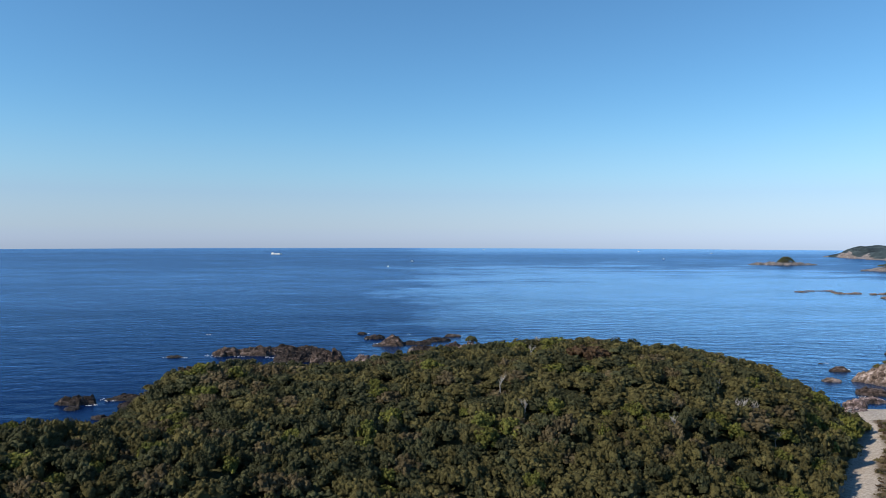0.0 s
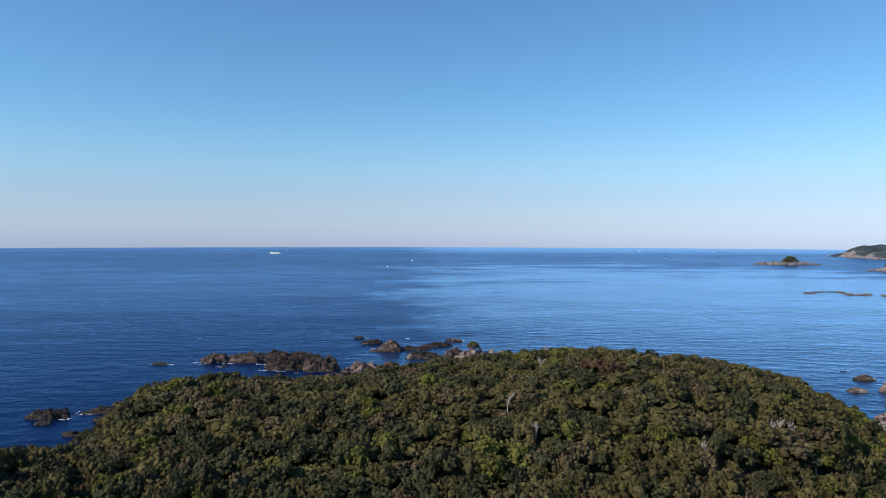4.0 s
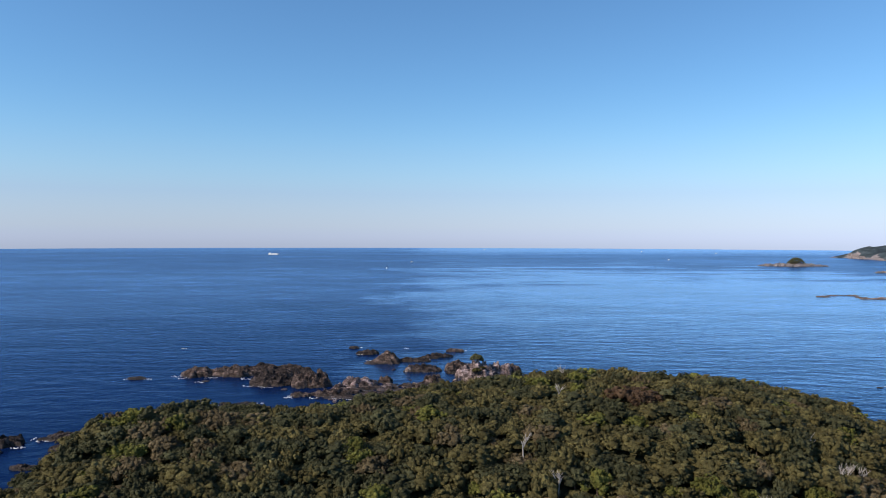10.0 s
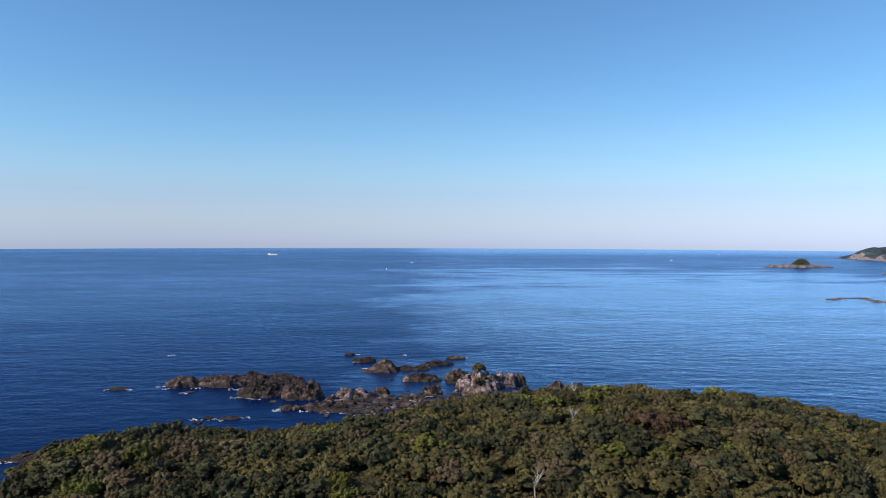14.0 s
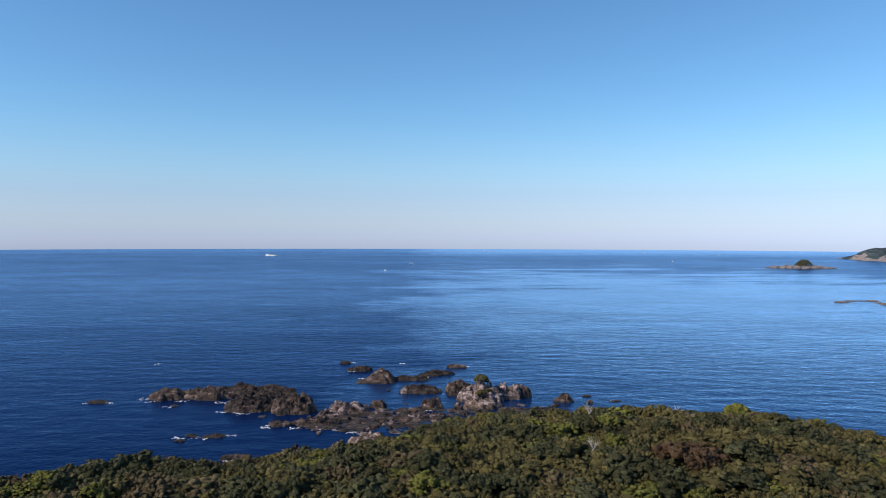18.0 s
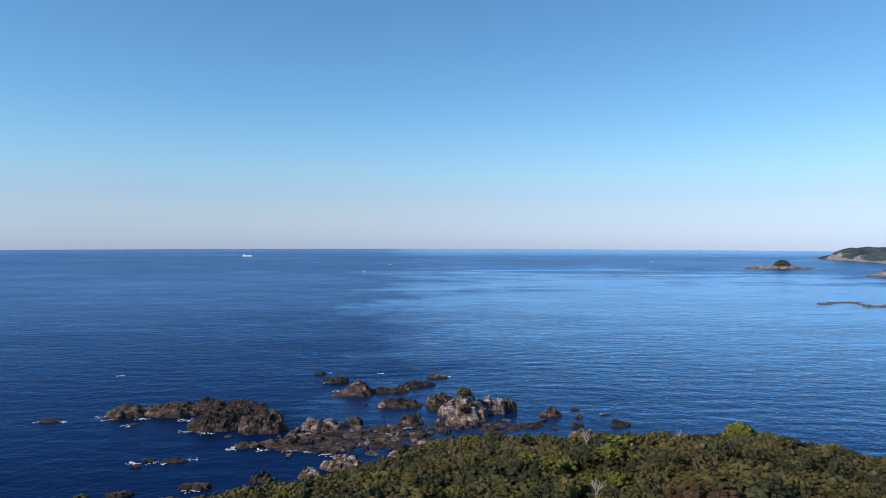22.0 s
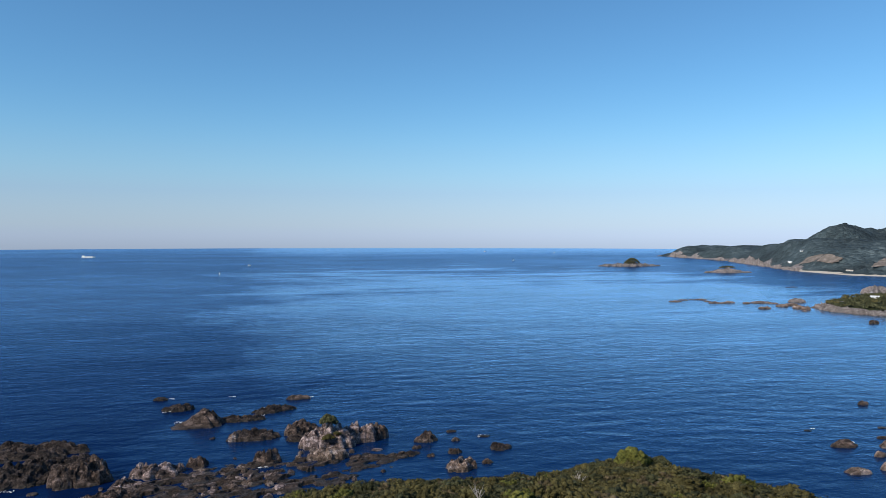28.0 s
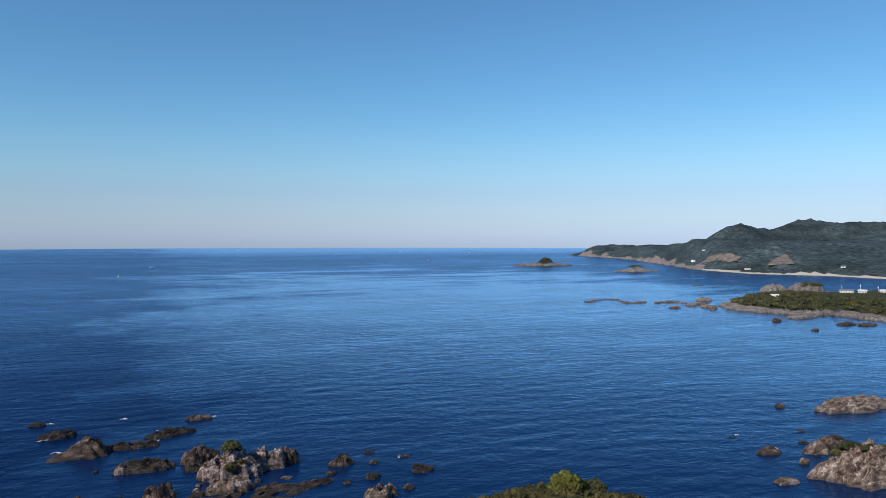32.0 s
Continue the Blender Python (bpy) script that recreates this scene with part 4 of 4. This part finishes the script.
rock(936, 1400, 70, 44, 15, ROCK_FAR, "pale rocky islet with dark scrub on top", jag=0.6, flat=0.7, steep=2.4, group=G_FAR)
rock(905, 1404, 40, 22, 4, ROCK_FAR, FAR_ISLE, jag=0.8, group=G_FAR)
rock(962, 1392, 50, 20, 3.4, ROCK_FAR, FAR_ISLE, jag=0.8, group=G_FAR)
REEF_FAR = "low brown reef barely above the water"
for rx, ry, rw, rd, rh in ((459, 846, 12, 7, 2.3), (479, 861, 11, 7, 1.7), (493, 863, 9, 6, 1.1), (503, 860, 11, 6, 2.5), (496, 839, 7, 4, 1.8), (491, 820, 11, 7, 2.9), (500, 816, 9, 5, 2.4),
                           (511, 820, 11, 7, 3.0), (525, 807, 7, 4, 3.1), (537, 810, 8, 5, 3.1), (547, 809, 17, 10, 3.5), (507, 756, 12, 7, 3.6), (553, 798, 10, 6, 2.3), (540, 769, 11, 6, 4.6), (558, 777, 13, 8, 4.1),
                           (543, 749, 11, 7, 5.2), (541, 737, 10, 6, 5.4), (528, 723, 5, 3, 2.4), (593, 808, 16, 10, 7.0), (567, 752, 8, 5, 3.5)):
    rock(rx, ry, rw * 1.1, rd, rh * 0.8, ROCK_PALE if rh < 7 else ROCK_FAR, REEF_FAR if rh < 7 else "tan knob of rock on the reef", turn=-25, group=G_FAR, jag=0.7, flat=0.7)
rock(564, 732, 20, 13, 8.0, ROCK_FAR, "pale rock at the tip of the low cape", jag=0.7, flat=0.7, group=G_FAR)
rock(786, 886, 42, 24, 13, ROCK_FAR, "bare tan rock hill beyond the low cape", jag=0.5, flat=0.6, group=G_FAR)
rock(820, 862, 58, 30, 15, ROCK_FAR, "tan rock hill with scrub beyond the low cape", jag=0.5, flat=0.8, group=G_FAR)
rock(559, 640, 34, 14, 6.5, ROCK_FAR, "rounded tan rock off the low cape", jag=0.5, flat=0.6, group=G_FAR)
rock(514.8, 628, 10, 6, 4.0, label="small brown rock off the low cape", group=G_FAR)
rock(496, 570.5, 7.5, 4.5, 2.2, label="small brown rock off the low cape", group=G_FAR)
rock(552, 588, 22, 8, 3.6, label="small brown rock off the low cape", group=G_FAR)
rock(566, 578, 20, 8, 3.0, label="small brown rock off the low cape", group=G_FAR)
rock(760, 1010, 22, 6, 1.2, ROCK_BROWN, REEF_FAR, group=G_FAR)

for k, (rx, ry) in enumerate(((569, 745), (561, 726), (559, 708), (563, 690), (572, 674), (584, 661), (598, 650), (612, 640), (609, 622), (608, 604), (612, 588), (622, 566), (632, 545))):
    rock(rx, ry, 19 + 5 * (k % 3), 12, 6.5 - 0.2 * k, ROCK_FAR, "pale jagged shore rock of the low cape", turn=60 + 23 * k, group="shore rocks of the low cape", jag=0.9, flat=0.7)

# ---- the low cape with houses ----
CAPE = ((566, 752), (556, 718), (556, 692), (582, 656), (612, 640), (606, 588), (640, 520), (760, 470), (1010, 600), (1010, 800), (936, 836), (850, 838), (770, 846), (700, 836), (630, 800), (590, 776))


def cape_ground(x, y):
    k = inside(CAPE, x, y)
    return np.where(k > 0, 3.2 * smooth01(k / 10) + 3.5 * smooth01((k - 10) / 50), -2.5 * smooth01(-k / 6))


def make_cape():
    xs, ys = np.arange(535, 1020, 4.0), np.arange(455, 870, 4.0)
    x, y = np.meshgrid(xs, ys, indexing="ij")
    k = inside(CAPE, x, y)
    n = np.array([fbm(a * 0.06, b * 0.06, 3.0) for a, b in zip(x.ravel(), y.ravel())]).reshape(x.shape)
    z = cape_ground(x + 6 * n, y + 4 * n) + 1.6 * n * (k > 0) * np.clip(1.6 - k / 40, 0.25, 1)
    q = grid_quads(len(xs), len(ys))
    cx, cy = x.ravel()[q].mean(1), y.ravel()[q].mean(1)
    kk = inside(CAPE, cx, cy) + 5 * np.sin(cx * 0.12)
    idx = np.where(kk < 17, 1, 0)
    me = mesh_of("cape_ground", np.stack([x, y, z], -1).reshape(-1, 3), q, [GRASS, ROCK_FAR], idx)
    tagged(new("cape_ground", me), "low grassy cape with a pale rocky shore", "ground", kind="structure")
    rng = np.random.RandomState(31)
    spots = []
    for _ in range(3000):
        a, b = rng.uniform(560, 1000), rng.uniform(480, 845)
        d = float(inside(CAPE, a, b))
        if d < 11 or (a + b * 0.3 > 930 and noise.noise((a * 0.018, b * 0.018, 5.0)) < -0.1 + 0.3 * (d > 90)):
            continue
        if math.hypot(a - 655, b - 762) < 9 or (a > 740 and b > 745):
            continue
        r = rng.uniform(2.6, 5.4)
        spots.append((a, b, float(cape_ground(a, b)) - 0.4, r, r * rng.uniform(0.8, 1.25), rng.randint(5), rng.choice(3, p=(0.90, 0.08, 0.02)), rng.uniform(0, 6)))
    clumps("cape_trees", "dark green shrubs and small trees on the low cape", spots, LOW_SHAPES, [LEAF_DARK, LEAF_OLIVE, LEAF_BRIGHT], "trees")


make_cape()


def house(x, y, z, length, depth, wall_h, turn, roof, label, roof_h=1.8):
    root = base("house", x, y, z - 0.3, turn)
    part("wall", boxes((-length / 2, -depth / 2, 0, length / 2, depth / 2, wall_h + 0.3)), PAINT, root)
    bm = bmesh.new()
    e = 0.6
    v = [bm.verts.new(c) for c in ((-length / 2 - e, -depth / 2 - e, wall_h), (length / 2 + e, -depth / 2 - e, wall_h), (length / 2 + e, depth / 2 + e, wall_h), (-length / 2 - e, depth / 2 + e, wall_h),
                                   (-length / 2 - e, 0, wall_h + roof_h), (length / 2 + e, 0, wall_h + roof_h))]
    for f in ((0, 1, 5, 4), (2, 3, 4, 5), (0, 4, 3), (1, 2, 5), (3, 2, 1, 0)):
        bm.faces.new([v[i] for i in f])
    part("roof", bm, roof, root)
    n = max(2, int(length / 3))
    for i in range(n):
        cx = -length / 2 + (i + 0.5) * length / n
        win = part("window", boxes((cx - 0.8, -depth / 2 - 0.05, 1.0, cx + 0.8, -depth / 2 + 0.02, 2.3)), PAINT, root)
        part("pane", boxes((cx - 0.7, -depth / 2 - 0.07, 1.1, cx + 0.7, -depth / 2 - 0.045, 2.2)), GLASS, win)
    part("door", boxes((length / 2 - 0.02, -0.5, 0.3, length / 2 + 0.05, 0.5, 2.3)), TILE, root)
    tagged(root, label, "house", "houses on the coast")


house(655, 762, 6.4, 8, 6, 2.4, -40, ROOF_PALE, "white house with a pale roof among shrubs")
house(790, 778, 6.4, 15, 8, 3.0, -45, TILE, "low white house with a grey tiled roof")
house(808, 770, 6.4, 9, 7, 2.8, -45, ROOF_PALE, "low white house with a pale roof")
house(842, 762, 6.0, 16, 8, 2.8, -45, ROOF_PALE, "long white building with a pale roof")
house(866, 742, 6.0, 12, 8, 2.8, -45, TILE, "white house with a grey tiled roof")


def mast(x, y, z, h):
    root = base("mast", x, y, z)
    bm = bmesh.new()
    tube(bm, (0, 0, -0.3), (0, 0, h), 0.16, 0.09, 8)
    part("pole", bm, PAINT, root)
    part("cross_arm", boxes((-0.9, -0.06, h - 1.2, 0.9, 0.06, h - 1.05)), PAINT, root)
    tagged(root, "slender white pole with a cross arm", "pole", "poles on the low cape")


for mx, my, mh in ((797, 790, 8), (820, 782, 10), (843, 775, 7), (858, 768, 12), (775, 800, 6), (880, 745, 9)):
    mast(mx, my, 6.4, mh)

# ---- far mainland ----
COAST = ((1440, 2520), (1462, 2470), (1440, 2330), (1416, 2190), (1403, 2075), (1329, 1888), (1223, 1631), (1122, 1412), (1105, 1291), (1107, 1245), (1148, 1186), (1188, 1130), (1206, 1031), (1260, 860),
         (1500, 600), (4300, 600), (4300, 3300), (3300, 3700), (2600, 3500), (1800, 2700), (1560, 2620))
# x, y, height, reach
HILLS = ((1600, 2440, 40, 90), (1520, 2430, 34, 60), (1700, 2440, 38, 110), (1600, 2180, 44, 160), (1480, 2050, 36, 110), (1420, 1800, 52, 170), (1350, 1640, 62, 170), (1300, 1480, 60, 150),
         (1500, 1500, 60, 240), (1420, 1300, 50, 180), (1700, 1450, 58, 240), (1620, 1220, 54, 220), (1800, 1250, 66, 280), (1900, 1000, 84, 300), (1500, 1000, 52, 200), (2215, 2460, 110, 110), (2290, 2475, 106, 120), (2410, 2520, 98, 150),
         (2630, 2470, 132, 210), (2720, 2357, 124, 200), (2850, 2150, 122, 260), (2960, 1950, 130, 380))


def hill_height(x, y):
    k = inside(COAST, x, y)
    p = sum((h * np.exp(-((x - a) ** 2 + (y - b) ** 2) / (1.3 * r * r))) ** 3 for a, b, h, r in HILLS) ** (1 / 3)
    return np.where(k > 0, (2.0 + p * smooth01(k / (85 - 50 * smooth01((y - 2100) / 200)) + 0.05)) * smooth01(k / 9 + 0.15), -3.0 * smooth01(-k / 8))


def fold(x, y):
    """The far terrain at one place, gullies and crowns included."""
    c = noise.noise((x * 0.05, y * 0.05, 2.0))
    g = abs(noise.noise((x * 0.0065, y * 0.0065, 4.0))) + 0.5 * abs(noise.noise((x * 0.015, y * 0.015, 8.0)))
    return c, 1.06 + 0.05 * fbm(x * 0.006, y * 0.006, 1.0, 6) - 0.24 * min(g, 0.6)


def terrain(x, y):
    c, k = fold(x, y)
    return float(hill_height(np.array(x + 10 * c), np.array(y + 10 * c))) * k + 2.4 * c


def make_mainland():
    xs, ys = np.arange(1060, 4300, 11.0), np.arange(620, 3500, 11.0)
    x, y = np.meshgrid(xs, ys, indexing="ij")
    keep = (x - 7) ** 2 + (y - 152) ** 2 < 4380 ** 2
    f = np.array([fold(a, b) for a, b in zip(x.ravel(), y.ravel())]).reshape(*x.shape, 2)
    c, k = f[..., 0], inside(COAST, x, y)
    z = hill_height(x + 10 * c, y + 10 * c) * f[..., 1] + 2.4 * c * smooth01((k - 20) / 40)
    q = grid_quads(len(xs), len(ys))
    q = q[keep.ravel()[q].all(1) & (z.ravel()[q].max(1) > -2.9)]
    cx, cy = x.ravel()[q].mean(1), y.ravel()[q].mean(1)
    kk = inside(COAST, cx, cy) + 14 * np.sin(cx * 0.031) * np.cos(cy * 0.043)
    beach = (cy < 1420) & (cy > 900)
    idx = np.where(kk < np.where(beach, 13, 12), np.where(beach, 2, 1), 0)
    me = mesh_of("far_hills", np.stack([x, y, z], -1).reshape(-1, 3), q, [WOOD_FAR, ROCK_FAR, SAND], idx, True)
    tagged(new("far_hills", me), "forested coastal hills across the bay", "hills", kind="structure")


make_mainland()


def drape(name, cx, cy, length, width, turn, material, label, taper=0.0, lift=1.8):
    """A bare patch lying on the far slope."""
    c, s = math.cos(radians(turn)), math.sin(radians(turn))
    nu, nv = 30, 16
    vs = []
    for i in range(nu):
        for j in range(nv):
            u, v = i / (nu - 1) - 0.5, j / (nv - 1) - 0.5
            v *= 1 - taper * (u + 0.5)
            g = 0.06 * noise.noise((u * 4, v * 4, cx * 0.1))
            a, b = cx + (u + g) * length * c - (v + g) * width * s, cy + (u + g) * length * s + (v + g) * width * c
            vs.append((a, b, float(hill_height(np.array(a), np.array(b))) * fold(a, b)[1] + lift + 0.6 * noise.noise((a * 0.08, b * 0.08, 0))))
    me = mesh_of(name, vs, grid_quads(nu, nv), [material])
    tagged(new(name, me), label, "bare slope", kind="structure")


drape("bare_slope", 1180, 1412, 112, 26, -94, SCAR, "bare brown cutting in the far hillside", lift=2.6)
drape("bare_slope", 1225, 1278, 100, 54, 38, SCAR, "bare wedge of earth on the far hillside", taper=0.9, lift=2.6)
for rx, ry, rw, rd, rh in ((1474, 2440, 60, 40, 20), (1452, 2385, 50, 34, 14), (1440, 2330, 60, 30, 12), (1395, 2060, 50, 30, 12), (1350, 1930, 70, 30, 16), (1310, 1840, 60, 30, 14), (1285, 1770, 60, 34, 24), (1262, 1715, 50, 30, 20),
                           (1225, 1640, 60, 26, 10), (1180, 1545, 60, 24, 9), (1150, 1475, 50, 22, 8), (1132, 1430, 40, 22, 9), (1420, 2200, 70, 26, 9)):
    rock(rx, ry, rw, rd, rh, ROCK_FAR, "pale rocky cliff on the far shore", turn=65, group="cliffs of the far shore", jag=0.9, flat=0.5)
house(1195, 1520, terrain(1195, 1520) + 1, 8, 6, 3, -60, ROOF_PALE, "white building on the far shore", 2)
house(1147, 1297, 4, 12, 8, 3, -60, SAND, "pale building on the far shore", 2)
for hx, hy in ((1235, 1528), (2306, 2320), (1238, 1143)):
    house(hx, hy, terrain(hx, hy) + 1.0, 7 if hy < 2000 else 14, 6, 3, -20, TILE, "small pale house among the woods of the far hills", 2)


def wood_on(cx, cy, n, spread, tall, lift, seed, name, label):
    rng = np.random.RandomState(seed)
    spots = []
    for _ in range(n):
        a, r = rng.uniform(0, 6.28), spread * math.sqrt(rng.rand())
        s = rng.uniform(2.4, 4.4)
        spots.append((cx + r * math.cos(a) * 1.3, cy + r * math.sin(a) * 0.8, lift + tall * (1 - (r / spread) ** 2) - s * 0.5, s, s, rng.randint(5), int(rng.rand() < 0.12), a))
    clumps(name, label, spots, LOW_SHAPES, [LEAF_DARK, LEAF_OLIVE], "trees")


wood_on(895, 1723, 240, 18, 17, 3, 81, "islet_trees", "dark trees capping the far islet")
wood_on(936, 1402, 50, 13, 3, 10, 82, "islet_trees", "dark scrub on top of the rocky islet")
wood_on(826, 864, 90, 15, 3.5, 9, 83, "islet_trees", "dark scrub on the tan rock hill")


# ---- ships and boats ----
def ship(x, y, length, turn):
    root = base("cargo_ship", x, y, 0, turn)
    bm = bmesh.new()
    l, w = length / 2, length * 0.075
    ring = [(-l, -w * 0.8), (l * 0.72, -w), (l, 0), (l * 0.72, w), (-l, w * 0.8)]
    lo = [bm.verts.new((a * 0.96, b * 0.8, -0.5)) for a, b in ring]
    hi = [bm.verts.new((a, b, 3.4 + (1.2 if a > l * 0.6 else 0))) for a, b in ring]
    bm.faces.new(hi)
    for i in range(5):
        bm.faces.new((lo[i], lo[(i + 1) % 5], hi[(i + 1) % 5], hi[i]))
    part("hull", bm, PAINT, root)
    part("superstructure", boxes((-l * 0.92, -w * 0.7, 3.2, -l * 0.5, w * 0.7, 6.2), (-l * 0.85, -w * 0.6, 6.2, -l * 0.6, w * 0.6, 7.8)), PAINT, root)
    part("funnel", boxes((-l * 0.92, -1, 6.2, -l * 0.86, 1, 9)), HULL, root)
    part("deck_house", boxes((-l * 0.3, -w * 0.6, 3.3, l * 0.5, w * 0.6, 4.9)), PAINT, root)
    tagged(root, "white coastal ship far out on the open sea", "ship")


ship(-610, 2740, 46, -10)


def boat(x, y, length, turn):
    root = base("motor_boat", x, y, 0, turn)
    bm = bmesh.new()
    l, w = length / 2, length * 0.14
    ring = [(-l, -w), (l * 0.4, -w), (l, 0), (l * 0.4, w), (-l, w)]
    lo = [bm.verts.new((a * 0.9, b * 0.7, -0.3)) for a, b in ring]
    hi = [bm.verts.new((a, b, 1.3 + (0.5 if a > l * 0.5 else 0))) for a, b in ring]
    bm.faces.new(hi)
    for i in range(5):
        bm.faces.new((lo[i], lo[(i + 1) % 5], hi[(i + 1) % 5], hi[i]))
    part("hull", bm, PAINT, root)
    part("cabin", boxes((-l * 0.45, -w * 0.7, 1.2, l * 0.15, w * 0.7, 3.2), bevel=0.1), PAINT, root)
    part("windscreen", boxes((l * 0.15, -w * 0.6, 2.2, l * 0.17, w * 0.6, 2.9)), GLASS, root)
    tagged(root, "small white motor boat far out on the sea", "boat", "boats on the sea")


for bx, by, bl, bt in ((-52, 1948, 10, 20), (-97, 1566, 6, 80), (1032, 3410, 12, 0), (740, 2180, 8, 30), (300, 3900, 12, 0), (1250, 3050, 10, 10)):
    boat(bx, by, bl, bt)
